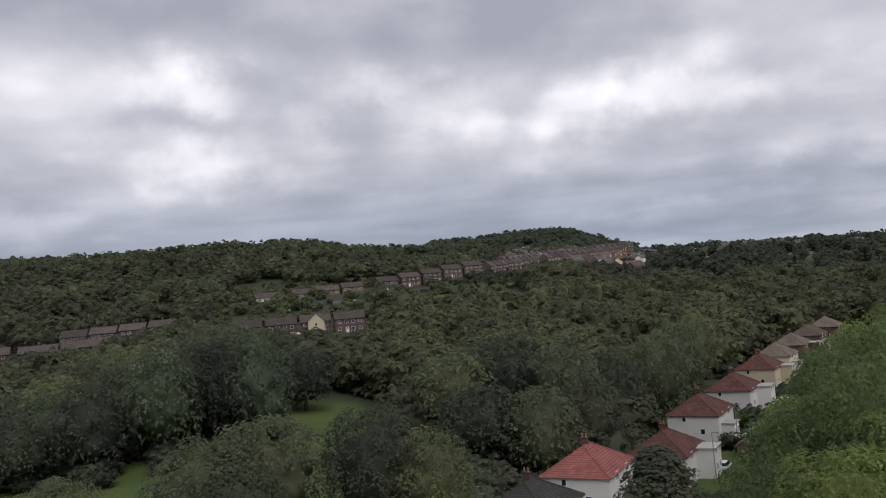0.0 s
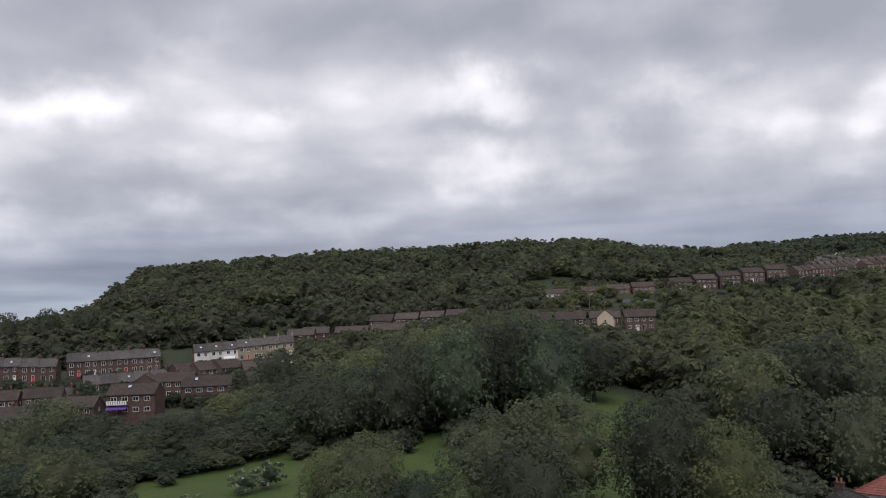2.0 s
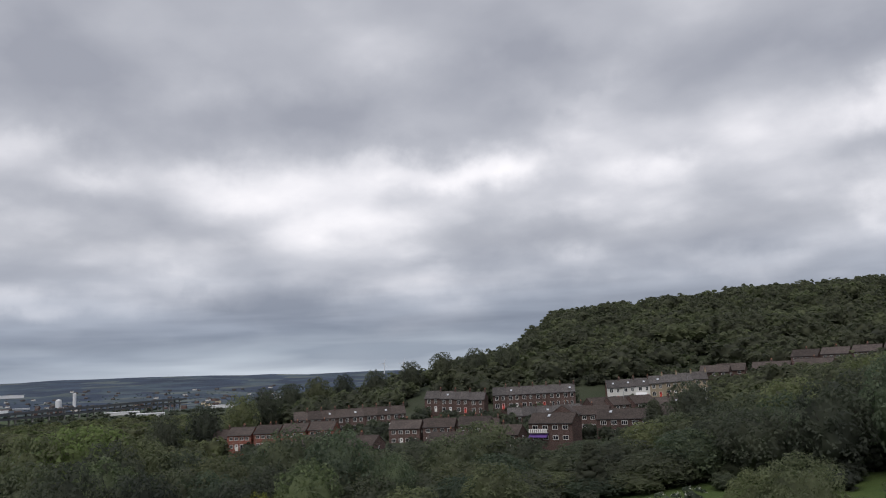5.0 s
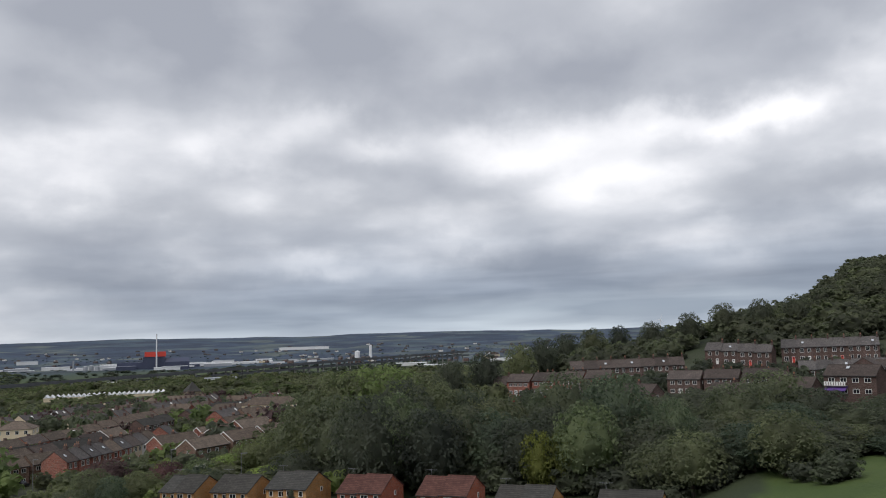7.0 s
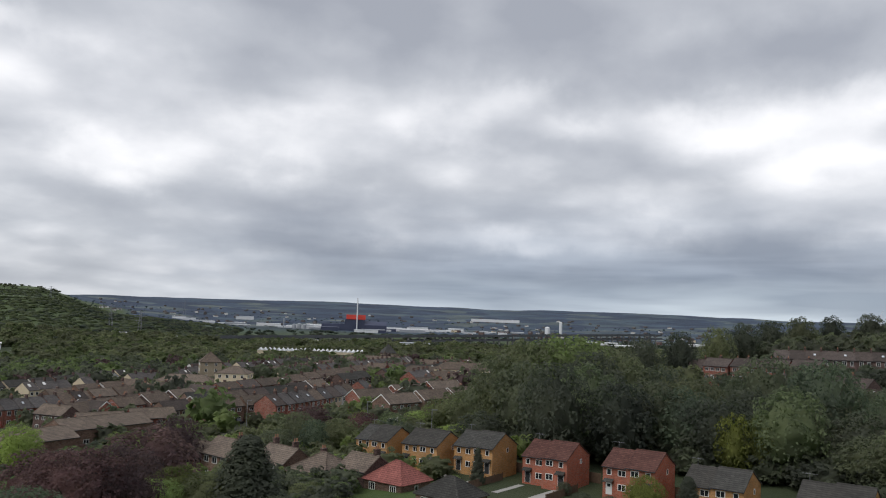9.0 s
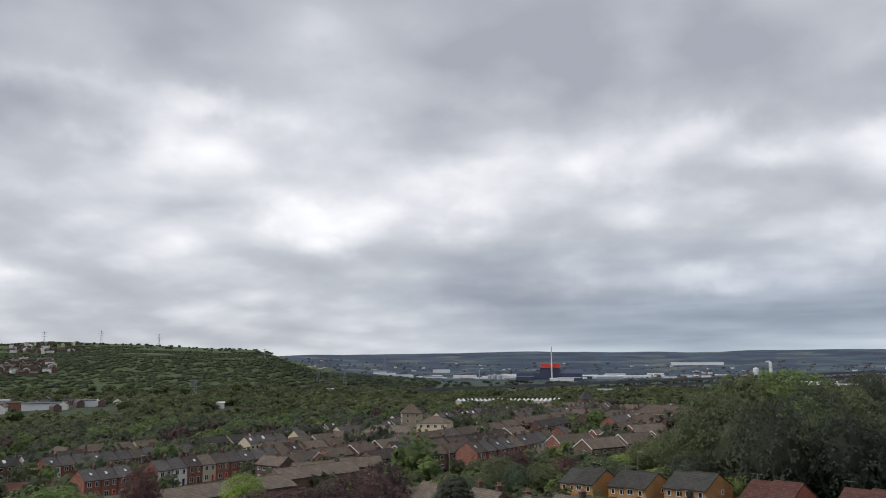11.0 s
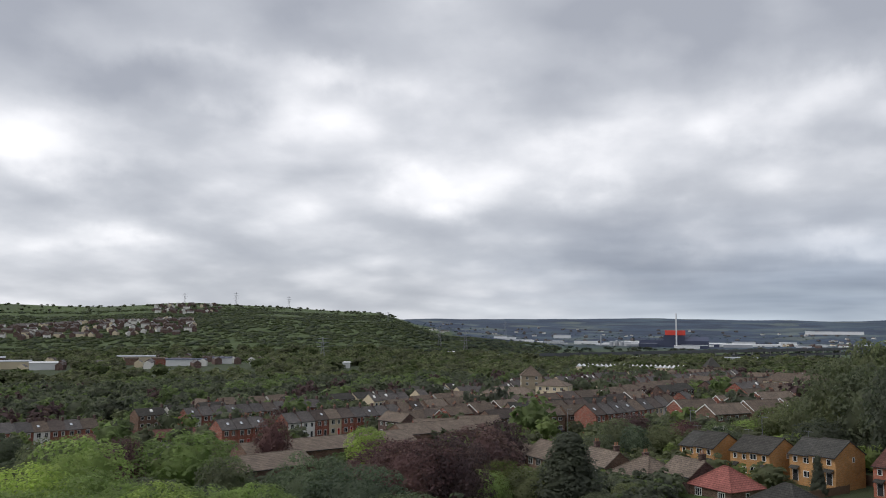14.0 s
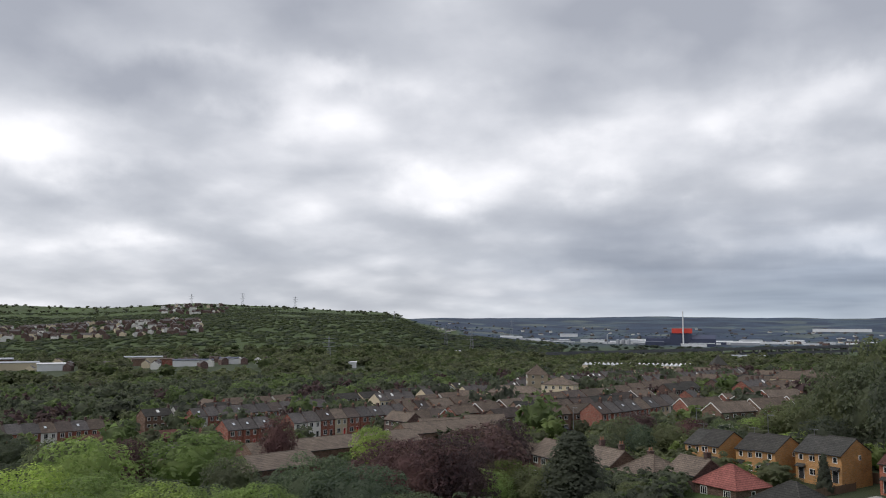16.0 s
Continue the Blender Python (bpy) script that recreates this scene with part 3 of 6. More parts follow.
def arrays_mesh(name, V, tris, quads, mats, mat_index=None):
    me = bpy.data.meshes.new(name)
    nq = 0 if quads is None else len(quads)
    nt = len(tris)
    me.vertices.add(len(V))
    me.vertices.foreach_set("co", V.astype(np.float32).ravel())
    loops = tris.ravel() if not nq else np.concatenate([tris.ravel(), quads.ravel()])
    me.loops.add(len(loops))
    me.loops.foreach_set("vertex_index", loops.astype(np.int32))
    me.polygons.add(nt + nq)
    start = (np.arange(nt + nq) * 3).astype(np.int32)
    me.polygons.foreach_set("loop_start", start)
    for m in mats:
        me.materials.append(m)
    if mat_index is not None:
        me.polygons.foreach_set("material_index", mat_index.astype(np.int32))
    me.update(calc_edges=True)
    me.validate()
    return me


def trunk_mesh(seed, h, r):
    rng = np.random.default_rng(seed + 500)
    s = Solid()

    def limb(a, b, r0, r1, n=6):
        a, b = Vector(a), Vector(b)
        q = (b - a).to_track_quat("Z", "Y").to_matrix()
        ring = [Vector((math.cos(2 * math.pi * i / n), math.sin(2 * math.pi * i / n), 0)) for i in range(n)]
        v = [tuple(a + q @ (p * r0)) for p in ring] + [tuple(b + q @ (p * r1)) for p in ring]
        s.poly(v, [(i, (i + 1) % n, n + (i + 1) % n, n + i) for i in range(n)] + [tuple(range(n, 2 * n))])

    w = 0.022 * h + 0.08
    limb((0, 0, -1.0), (0, 0, h * 0.30), w * 1.25, w * 0.85)
    limb((0, 0, h * 0.30), (0.1, 0.1, h * 0.72), w * 0.85, w * 0.3)
    for i in range(6):
        a = i * 2 * math.pi / 6 + rng.uniform(-0.4, 0.4)
        z0, z1 = h * rng.uniform(0.24, 0.45), h * rng.uniform(0.5, 0.72)
        limb((0, 0, z0), (math.cos(a) * r * 0.6, math.sin(a) * r * 0.6, z1), w * 0.45, w * 0.12, 5)
    return s.done("trunk", BARK)


LOOKS = {
    "broad": (LEAF, "broad", "broad-crowned deciduous tree in full dark green leaf"),
    "dark": (LEAF_DARK, "broad", "dense dark green deciduous tree in full leaf"),
    "bright": (LEAF_BRIGHT, "broad", "fresh bright green deciduous tree in full leaf"),
    "fresh": (LEAF_FRESH, "broad", "fresh green deciduous tree in full summer leaf"),
    "yellow": (LEAF_YELLOW, "broad", "small golden-leaved garden tree in full leaf"),
    "grey": (LEAF_GREY, "broad", "grey-green leafy tree of loose outline"),
    "copper": (LEAF_COPPER, "broad", "copper beech with dark purple-brown leaves"),
    "tall": (LEAF, "tall", "tall narrow-crowned green tree in leaf"),
    "conifer": (LEAF_DARK, "cone", "dark pointed evergreen conifer"),
    "clipped": (LEAF_DARK, "cone", "narrow upright cypress beside a house wall"),
}
CROWN_SIZE = {"broad": (14.0, 7.0), "tall": (18.0, 5.6), "cone": (12.0, 3.4)}
VARIANTS = 4


def tree(leafage, x, y, top=None, h=None, width=None, name="tree", group="", variant=None):
    """A tree on the ground, by its top's height above datum or its own height, and its spread."""
    mat, shape, label = LOOKS[leafage]
    z = ground(x, y)
    if h is None:
        h = max(2.5, top - z)
    H, R = CROWN_SIZE[shape]
    k = random.randrange(VARIANTS) if variant is None else variant
    near = math.hypot(x, y) < 126
    many = 15000 if near else 5200
    dense = {"broad": (150, many, 0.20 if near else 0.33), "tall": (110, many, 0.23), "cone": (34, many * 2 // 3, 0.19)}[shape]

    def make():
        V, t, q = crown_arrays(k * 7 + 11 + len(shape), shape, H, R, *dense, level=1 if shape == "cone" else 3, core=0.75 if shape == "cone" else 0.95)
        return arrays_mesh("crown", V, t, q, [mat])

    crown = cached(("crown", leafage, k, near), make)
    trunk = cached(("trunk", shape, k), lambda: trunk_mesh(k, H, R))
    width = width or 2 * R * h / H * random.uniform(0.85, 1.1)
    sx, sz = width / (2 * R), h / H
    ob = new(name)
    ob.empty_display_size = 0.5
    ob.matrix_basis = pose(x, y, z - 0.1, 0, 0, random.uniform(0, 360)) @ Matrix.Diagonal((sx, sx, sz, 1))
    tagged(ob, label, "conifer" if shape == "cone" else "tree", group)
    part("crown", crown, ob)
    part("trunk", trunk, ob)
    return ob


def clear(x, y, room):
    """Whether a place is free of houses."""
    b = np.array(BUILT)
    return bool((np.hypot(b[:, 0] - x, b[:, 1] - y) > b[:, 2] + room).all())


def woods(name, spots, mats, label, rough=5, leaves=70, sink=0.12):
    """Many trees that nobody could count, as one mesh. spots: x, y, height, spread."""
    tufts = max(110, int(leaves * 1.5)) if leaves else 0
    level = 3 if leaves >= 100 else 2 if leaves else 1
    kinds = [crown_arrays(900 + i, "broad", 1.0, 0.5, 26 if leaves else rough, tufts, 0.95 * math.sqrt(2.0 / max(1, tufts)), level, 0.9, 0.97) for i in range(6)]
    V, T, Q, M, MQ = [], [], [], [], []
    base = 0
    for x, y, h, w in spots:
        v, t, q = kinds[random.randrange(6)]
        a = random.uniform(0, 2 * math.pi)
        c, s = math.cos(a), math.sin(a)
        p = np.c_[(v[:, 0] * c - v[:, 1] * s) * w + x, (v[:, 0] * s + v[:, 1] * c) * w + y, v[:, 2] * h + ground(x, y) - sink * h]
        V.append(p)
        T.append(t + base)
        m = random.randrange(len(mats))
        M.append(np.full(len(t), m))
        if q is not None:
            Q.append(q + base)
            MQ.append(np.full(len(q), m))
        base += len(v)
    quads = np.concatenate(Q) if Q else None
    me = arrays_mesh(name, np.concatenate(V), np.concatenate(T), quads, mats, np.concatenate(M + MQ))
    return tagged(new(name, me), label, "woodland", kind="stuff")


# ---- houses ----
def window_mesh(w, h, bars, split):
    """A white frame round dark panes, in one piece; split: the frame alone, as the pane is a part of its own."""
    def make():
        t = 0.09
        xs = [-w / 2, -w / 2 + t]
        for i in range(bars):
            c = -w / 2 + w * (i + 1) / (bars + 1)
            xs += [c - 0.035, c + 0.035]
        xs += [w / 2 - t, w / 2]
        zs = [-h / 2, -h / 2 + t, h / 2 - t, h / 2]
        s, at = Solid(), {}

        def vert(i, j, y):
            if (i, j, y) not in at:
                at[i, j, y] = len(s.v)
                s.v.append((xs[i], y, zs[j]))
            return at[i, j, y]

        def quad(a, b, c, d, m):
            s.f.append((a, b, c, d))
            s.m.append(m)

        solid = lambda i, j: 0 <= i < len(xs) - 1 and 0 <= j < 3 and (j != 1 or i % 2 == 0)
        for i in range(len(xs) - 1):
            for j in range(3):
                if solid(i, j):
                    quad(vert(i, j, -0.07), vert(i + 1, j, -0.07), vert(i + 1, j + 1, -0.07), vert(i, j + 1, -0.07), 0)
                elif not split:
                    quad(vert(i, j, -0.02), vert(i + 1, j, -0.02), vert(i + 1, j + 1, -0.02), vert(i, j + 1, -0.02), 1)
                for di, dj, (p, q) in ((-1, 0, ((i, j), (i, j + 1))), (1, 0, ((i + 1, j), (i + 1, j + 1))), (0, -1, ((i, j), (i + 1, j))), (0, 1, ((i, j + 1), (i + 1, j + 1)))):
                    if solid(i, j) and not solid(i + di, j + dj):
                        outer = not (0 <= i + di < len(xs) - 1 and 0 <= j + dj < 3)
                        y = 0.03 if outer else -0.02
                        quad(vert(*p, -0.07), vert(*q, -0.07), vert(*q, y), vert(*p, y), 0)
        return s.done("window", WHITE, GLASS)

    return cached(("window", w, h, bars, split), make)


def pane_mesh(w, h):
    def make():
        s = Solid()
        s.box(-w / 2 + 0.09, w / 2 - 0.09, -0.03, 0.0, -h / 2 + 0.09, h / 2 - 0.09)
        return s.done("pane", GLASS)

    return cached(("pane", w, h), make)


def door_mesh(mat):
    def make():
        s = Solid()
        s.box(-0.5, 0.5, -0.05, 0.02, 0, 2.1, 1)
        s.box(-0.42, 0.42, -0.08, -0.05, 0.02, 2.02)
        s.box(-0.25, 0.25, -0.09, -0.08, 1.35, 1.85, 2)
        return s.done("door", mat, WHITE, GLASS)

    return cached(("door", mat.name), make)


def chimney_mesh(w, d, h, mat):
    def make():
        s = Solid()
        s.box(-w / 2, w / 2, -d / 2, d / 2, -1.6, h)
        s.box(-w / 2 - 0.06, w / 2 + 0.06, -d / 2 - 0.06, d / 2 + 0.06, h, h + 0.16)
        return s.done("chimney", mat)

    return cached(("chimney", w, d, h, mat.name), make)


def pot_mesh():
    def make():
        s = Solid()
        s.tube(0, 0, 0, 0.45, 0.14, 0.11, 8)
        s.tube(0, 0, 0.45, 0.52, 0.14, 0.14, 8)
        return s.done("chimney_pot", CLAY_POT)

    return cached("pot", make)


def wall_mesh(w, d, eaves, rise, kind, mat, face):
    def make():
        s = Solid()
        if kind == "gable":
            s.along_x([(-d / 2, -2.5), (d / 2, -2.5), (d / 2, eaves), (0, eaves + rise), (-d / 2, eaves)], -w / 2, w / 2)
            if face is not None:
                s.m[4] = 1
        else:
            s.box(-w / 2, w / 2, -d / 2, d / 2, -2.5, eaves + 0.05)
            if face is not None:
                s.m[2] = 1
        return s.done("wall", mat, face or mat)

    return cached(("wall", w, d, eaves, rise, kind, mat.name, face.name if face else ""), make)


def roof_mesh(w, d, eaves, rise, kind, mat, over=0.3, thick=0.16):
    def make():
        s = Solid()
        k = rise / (d / 2)
        e = eaves - over * k
        if kind == "gable":
            s.along_x([(-d / 2 - over, e), (0, eaves + rise - 0.02), (d / 2 + over, e), (d / 2 + over, e + thick), (0, eaves + rise + thick * 1.1), (-d / 2 - over, e + thick)], -w / 2 - 0.12, w / 2 + 0.12)
        else:
            a, b, r = w / 2 + over, d / 2 + over, max(0.05, (w - d) / 2)
            z0, z1 = e + thick * 0.6, eaves + rise + thick
            v = [(-a, -b, e), (a, -b, e), (a, b, e), (-a, b, e), (-a, -b, z0), (a, -b, z0), (a, b, z0), (-a, b, z0), (-r, 0, z1), (r, 0, z1)]
            s.poly(v, [(3, 2, 1, 0), (0, 1, 5, 4), (1, 2, 6, 5), (2, 3, 7, 6), (3, 0, 4, 7), (4, 5, 9, 8), (5, 6, 9), (6, 7, 8, 9), (7, 4, 8)])
        return s.done("roof", mat)

    return cached(("roof", w, d, eaves, rise, kind, mat.name, over), make)


def ridge_mesh(w, d, eaves, rise, kind, mat):
    """Half-round ridge tiles, and hips, that stand proud of the slopes."""
    def make():
        s = Solid()
        top = eaves + rise + 0.16
        half = w / 2 + 0.1 if kind == "gable" else max(0.05, (w - d) / 2)
        s.along_x([(-0.16, top - 0.1), (-0.1, top + 0.06), (0.1, top + 0.06), (0.16, top - 0.1)], -half, half)
        if kind == "hip":
            over = 0.3
            a, b, e = w / 2 + over, d / 2 + over, eaves - over * rise / (d / 2) + 0.1
            for sx in (-1, 1):
                for sy in (-1, 1):
                    p, q = Vector((sx * a, sy * b, e + 0.02)), Vector((sx * half, 0, top))
                    side = (q - p).cross(Vector((0, 0, 1))).normalized() * 0.15
                    up = Vector((0, 0, 0.11))
                    v = [tuple(z) for z in (p - side, p + side, p + up, q - side, q + side, q + up)]
                    s.poly(v, [(0, 1, 2), (5, 4, 3), (0, 3, 4, 1), (1, 4, 5, 2), (2, 5, 3, 0)])
        return s.done("ridge_tiles", mat)

    return cached(("ridge", w, d, eaves, rise, kind, mat.name), make)


def gutter_mesh(w, d, eaves, rise, mat, over=0.3):
    def make():
        s = Solid()
        e = eaves - over * rise / (d / 2)
        c = -(d / 2 + over + 0.05)
        s.box(-w / 2 - 0.1, w / 2 + 0.1, c - 0.07, c + 0.07, e - 0.02, e + 0.12)
        return s.done("gutter", mat)

    return cached(("gutter", w, d, eaves, rise, mat.name), make)


def verge_mesh(w, d, eaves, rise, mat, over=0.3):
    """Barge boards on both gables."""
    def make():
        s = Solid()
        k = rise / (d / 2)
        e = eaves - over * k
        for c in (-(w / 2 + 0.15),):
            s.along_x([(-d / 2 - over, e - 0.06), (0, eaves + rise - 0.08), (d / 2 + over, e - 0.06), (d / 2 + over, e + 0.18), (0, eaves + rise + 0.2), (-d / 2 - over, e + 0.18)], c - 0.03, c + 0.03)
        return s.done("barge_board", mat)

    return cached(("verge", w, d, eaves, rise, mat.name), make)


def skylight_mesh():
    def make():
        s = Solid()
        s.box(-0.45, 0.45, -0.06, 0.06, -0.6, 0.6)
        s.box(-0.38, 0.38, -0.08, -0.06, -0.5, 0.5, 1)
        return s.done("skylight", DARK_TRIM, SKY_GLASS)

    return cached("skylight", make)


# skylight panes: the sky's reflection is painted in as a pale base colour
SKY_GLASS = plain_mat("painted_sky_glass", (0.55, 0.58, 0.62), 0.15, vary=0.02)
DOOR_WHITE, DOOR_DARK, DOOR_RED = WHITE, DARK_TRIM, STEEL_RED


BUILT = []


def house(x, y, turn, w, d, eaves, rise, kind, wall, roof, label, base=None, ridge=None, front=(), back=(), left=(), right=(), doors=(), chimneys=(), sky=(), face=None, detail=1, verge=None, group="", name="house", trim=None):
    """A house with its front to local -y. Windows: (along, height, width, height, bars)."""
    if base is None:
        base = ridge - eaves - rise if ridge is not None else ground(x, y) + 0.1
    ob = thing(name, x, y, base, turn, label, "house" if name != "garage" else "garage", group)
    a = radians(turn)
    for k in range(max(1, round(w / d))):
        u = ((k + 0.5) / max(1, round(w / d)) - 0.5) * w
        BUILT.append((x + u * math.cos(a), y + u * math.sin(a), d / 2))
    part("wall", wall_mesh(w, d, eaves, rise, kind, wall, face), ob)
    part("roof", roof_mesh(w, d, eaves, rise, kind, roof), ob)
    if detail:
        part("ridge_tiles", ridge_mesh(w, d, eaves, rise, kind, roof), ob)
        if kind == "gable":
            for a in (0, 180):
                part("gutter", gutter_mesh(w, d, eaves, rise, trim or DARK_TRIM), ob, (0, 0, 0), a)
    if verge:
        for a in (0, 180):
            part("barge_board", verge_mesh(w, d, eaves, rise, verge), ob, (0, 0, 0), a)
    split = detail > 1
    for wins, ang, off in ((front, 0, d / 2), (right, 90, w / 2), (back, 180, d / 2), (left, 270, w / 2)):
        for u, z, ww, wh, bars in wins:
            at = Matrix.Rotation(radians(ang), 3, "Z") @ Vector((u, -off, z))
            win = part("window", window_mesh(ww, wh, bars, split), ob, at, ang)
            if split:
                part("pane", pane_mesh(ww, wh), win)
    for u, ang, mat in doors:
        off = d / 2 if ang in (0, 180) else w / 2
        part("door", door_mesh(mat), ob, Matrix.Rotation(radians(ang), 3, "Z") @ Vector((u, -off, 0.1)), ang)
    for u, v, ch in chimneys:
        c = part("chimney", chimney_mesh(0.6, 1.0, ch, STONE if wall is STONE else BRICK_DARK), ob, (u, v, eaves + rise * (1 - abs(v) / (d / 2))))
        if detail:
            for p in (-0.25, 0.25):
                part("chimney_pot", pot_mesh(), c, (0, p, ch + 0.16))
    slope = math.degrees(math.atan2(rise, d / 2))
    for u, side, t in sky:
        yy = side * (d / 2) * (1 - t)
        lamp = new("skylight", skylight_mesh())
        lamp.parent = ob
        lamp.matrix_basis = pose(u, yy + side * 0.14, eaves + rise * t + 0.16, (-90 + slope) if side < 0 else (90 - slope), 0, 0 if side < 0 else 0)
    return ob


def windows(w, n, rows, size=(1.2, 1.2), bars=1, inset=0.5):
    """n windows along a front w wide, at each height."""
    step = (w - 2 * inset) / n
    return [(-w / 2 + inset + step * (i + 0.5), z, *size, bars) for z in rows for i in range(n)]


def toward(x, y, dx, dy):
    """The turn that lays a front along (dx, dy) and lets it leafage at the origin."""
    a = math.degrees(math.atan2(dy, dx))
    nx, ny = math.sin(radians(a)), -math.cos(radians(a))
    return a if nx * -x + ny * -y > 0 else a + 180


def street(start, stop, count, kind, flip=False, drift=0.0, step_z=None, **given):
    """Houses side by side between two places, their fronts to the camera's side unless flipped."""
    (x0, y0), (x1, y1) = start, stop
    made = []
    turn = toward((x0 + x1) / 2, (y0 + y1) / 2, x1 - x0, y1 - y0) + (180 if flip else 0)
    for i in range(count):
        t = (i + 0.5) / count
        x, y = x0 + (x1 - x0) * t, y0 + (y1 - y0) * t
        base = None
        if step_z is not None:
            base = step_z[0] + (step_z[1] - step_z[0]) * t
        made.append(kind(x, y, turn + random.uniform(-drift, drift), math.hypot(x1 - x0, y1 - y0) / count, base=base, **given))
    return made


def terrace_house(x, y, turn, w, base=None, wall=None, roof=None, detail=1, group="terraced houses in the town", face=None, dormer=0.3):
    """One house of a Victorian brick terrace."""
    w = round(w + 0.04, 2)
    wall = wall or BRICK_RED
    roof = roof or SLATE
    fr = [(-w * 0.2, 1.4, 1.45, 1.6, 1), (-w * 0.2, 4.2, 1.3, 1.5, 1), (w * 0.25, 4.2, 1.05, 1.5, 1)]
    sky = [(random.uniform(-1, 1), -1, 0.5)] if random.random() < dormer else []
    tint = "white-rendered" if (face or wall) is RENDER_WHITE else "cream-fronted" if (face or wall) is RENDER_CREAM else "brown brick" if wall in (BRICK_BROWN, BRICK_DARK) else "red brick"
    return house(x, y, turn, w, 7.6, 5.4, 2.7, "gable", wall, roof, f"{tint} two-storey terraced house with a {'slate' if roof is SLATE else 'tiled'} roof", base=base, front=fr, back=fr if detail else (), doors=[(w * 0.24, 0, random.choice((WHITE, DARK_TRIM, STEEL_RED)))], chimneys=[(w / 2 - 0.3, 0.0, 0.9)], sky=sky, detail=detail, face=face, group=group)


def semi(x, y, turn, w, base=None, wall=None, roof=None, detail=1, group="brown brick estate houses", hip=False, verge=None, d=7.0, rise=2.3):
    """A pair of plain post-war houses under one roof."""
    w = round(w * 0.9, 2)
    fr = windows(w, 4 if detail else 3, (1.5, 4.0), (1.3, 1.1), 1)
    return house(x, y, turn, w, d, 5.1, rise, "hip" if hip else "gable", wall or BRICK_BROWN, roof or TILE_BROWN, "brown brick pair of two-storey houses with a tiled roof", base=base, front=fr, back=(), left=[(0.8, 4.0, 0.7, 0.9, 0)], right=[(-0.8, 4.0, 0.7, 0.9, 0)], doors=[(-w * 0.02 - 0.7, 0, WHITE), (w * 0.02 + 0.7, 0, DARK_TRIM)], chimneys=[(0, 0.4, 0.9)], detail=detail, verge=verge, group=group)

# ---- houses near by: the brick estate ----
def pair_house(x, y, ridge, wall, roof, turn=42.0):
    """A stepped pair of small modern houses: two halves, one set forward."""
    word = "red brick" if wall is BRICK_NEW else "buff brick"
    tone = "brown" if roof is TILE_RED else "dark grey"
    ob = thing("house_pair", x, y, ridge - 6.55, turn, f"modern {word} pair of houses with {tone} tiled stepped roofs", "house", "modern houses in a stepped row")
    ob.matrix_basis = pose(x, y, ridge - 6.55, 0, 0, turn) @ Matrix.Diagonal((1.04, 0.97, 0.86, 1))
    BUILT.append((x, y, 5.0))
    for side, (dx, dy, dz) in (("a", (-2.15, 0.75, -0.55)), ("b", (2.15, -0.75, 0.0))):
        part("wall", wall_mesh(4.3, 7.8, 4.9, 2.5, "gable", wall, None), ob, (dx, dy, dz))
        part("roof", roof_mesh(4.3, 7.8, 4.9, 2.5, "gable", roof), ob, (dx, dy, dz))
        part("ridge_tiles", ridge_mesh(4.3, 7.8, 4.9, 2.5, "gable", roof), ob, (dx, dy, dz))
        for a in (0, 180):
            part("gutter", gutter_mesh(4.3, 7.8, 4.9, 2.5, DARK_TRIM), ob, (dx, dy, dz), a)
        s = -1 if side == "a" else 1
        for u, z, w, h, bars in ((s * 1.15, 3.95, 0.75, 1.05, 0), (-s * 0.85, 3.95, 1.25, 1.05, 1), (-s * 0.85, 1.5, 1.25, 1.15, 1)):
            win = part("window", window_mesh(w, h, bars, True), ob, (dx + u, dy - 3.9, dz + z))
            part("pane", pane_mesh(w, h), win)
        part("door", door_mesh(WHITE if (x * 7 + s) % 2 > 1 else DARK_TRIM), ob, (dx + s * 1.15, dy - 3.9, dz + 0.05))
        c = Solid()
        c.along_x([(-4.7, 2.3), (-3.9, 2.8), (-3.9, 2.7), (-4.65, 2.25)], -0.75, 0.75)
        for e in (-0.7, 0.7):
            c.box(e - 0.04, e + 0.04, -4.6, -3.9, 2.15, 2.25)
        part("porch_canopy", cached("porch", lambda: c.done("porch_canopy", roof)), ob, (dx + s * 1.15, dy, dz))
        for z, w, h in ((4.15, 0.6, 0.9),):
            if side == "b":
                win = part("window", window_mesh(w, h, 0, True), ob, (dx + 2.15, dy + 0.8, dz + z), 90)
                part("pane", pane_mesh(w, h), win)
    s = Solid()
    s.tube(0, 0, -1.2, 1.5, 0.03, 0.03, 6)
    s.box(-0.9, 0.9, -0.02, 0.02, 1.3, 1.34)
    for k in range(6):
        s.box(-0.8 + k * 0.3, -0.77 + k * 0.3, -0.3, 0.3, 1.3, 1.34)
    part("aerial", cached("aerial", lambda: s.done("aerial", GALVANISED)), ob, (-3.6, 1.0, 6.7), random.uniform(-20, 20))
    return ob


ESTATE = (
    (-157.6, 20.2, 28.7, BRICK_BUFF, TILE_GREY), (-149.8, 27.8, 29.1, BRICK_BUFF, TILE_GREY), (-142.6, 35.8, 29.9, BRICK_BUFF, TILE_GREY),
    (-132.6, 45.2, 29.8, BRICK_NEW, TILE_RED), (-121.4, 54.6, 30.2, BRICK_NEW, TILE_RED), (-110.6, 62.2, 29.6, BRICK_BUFF, TILE_GREY),
    (-98.2, 71.6, 29.8, BRICK_BUFF, TILE_GREY))
for row in ESTATE:
    pair_house(*row)

HIP_WINDOWS = [(-2.6, 4.0, 1.5, 1.2, 2), (2.6, 4.0, 1.5, 1.2, 2), (-2.6, 1.4, 1.5, 1.3, 2), (2.6, 1.4, 1.5, 1.3, 2)]
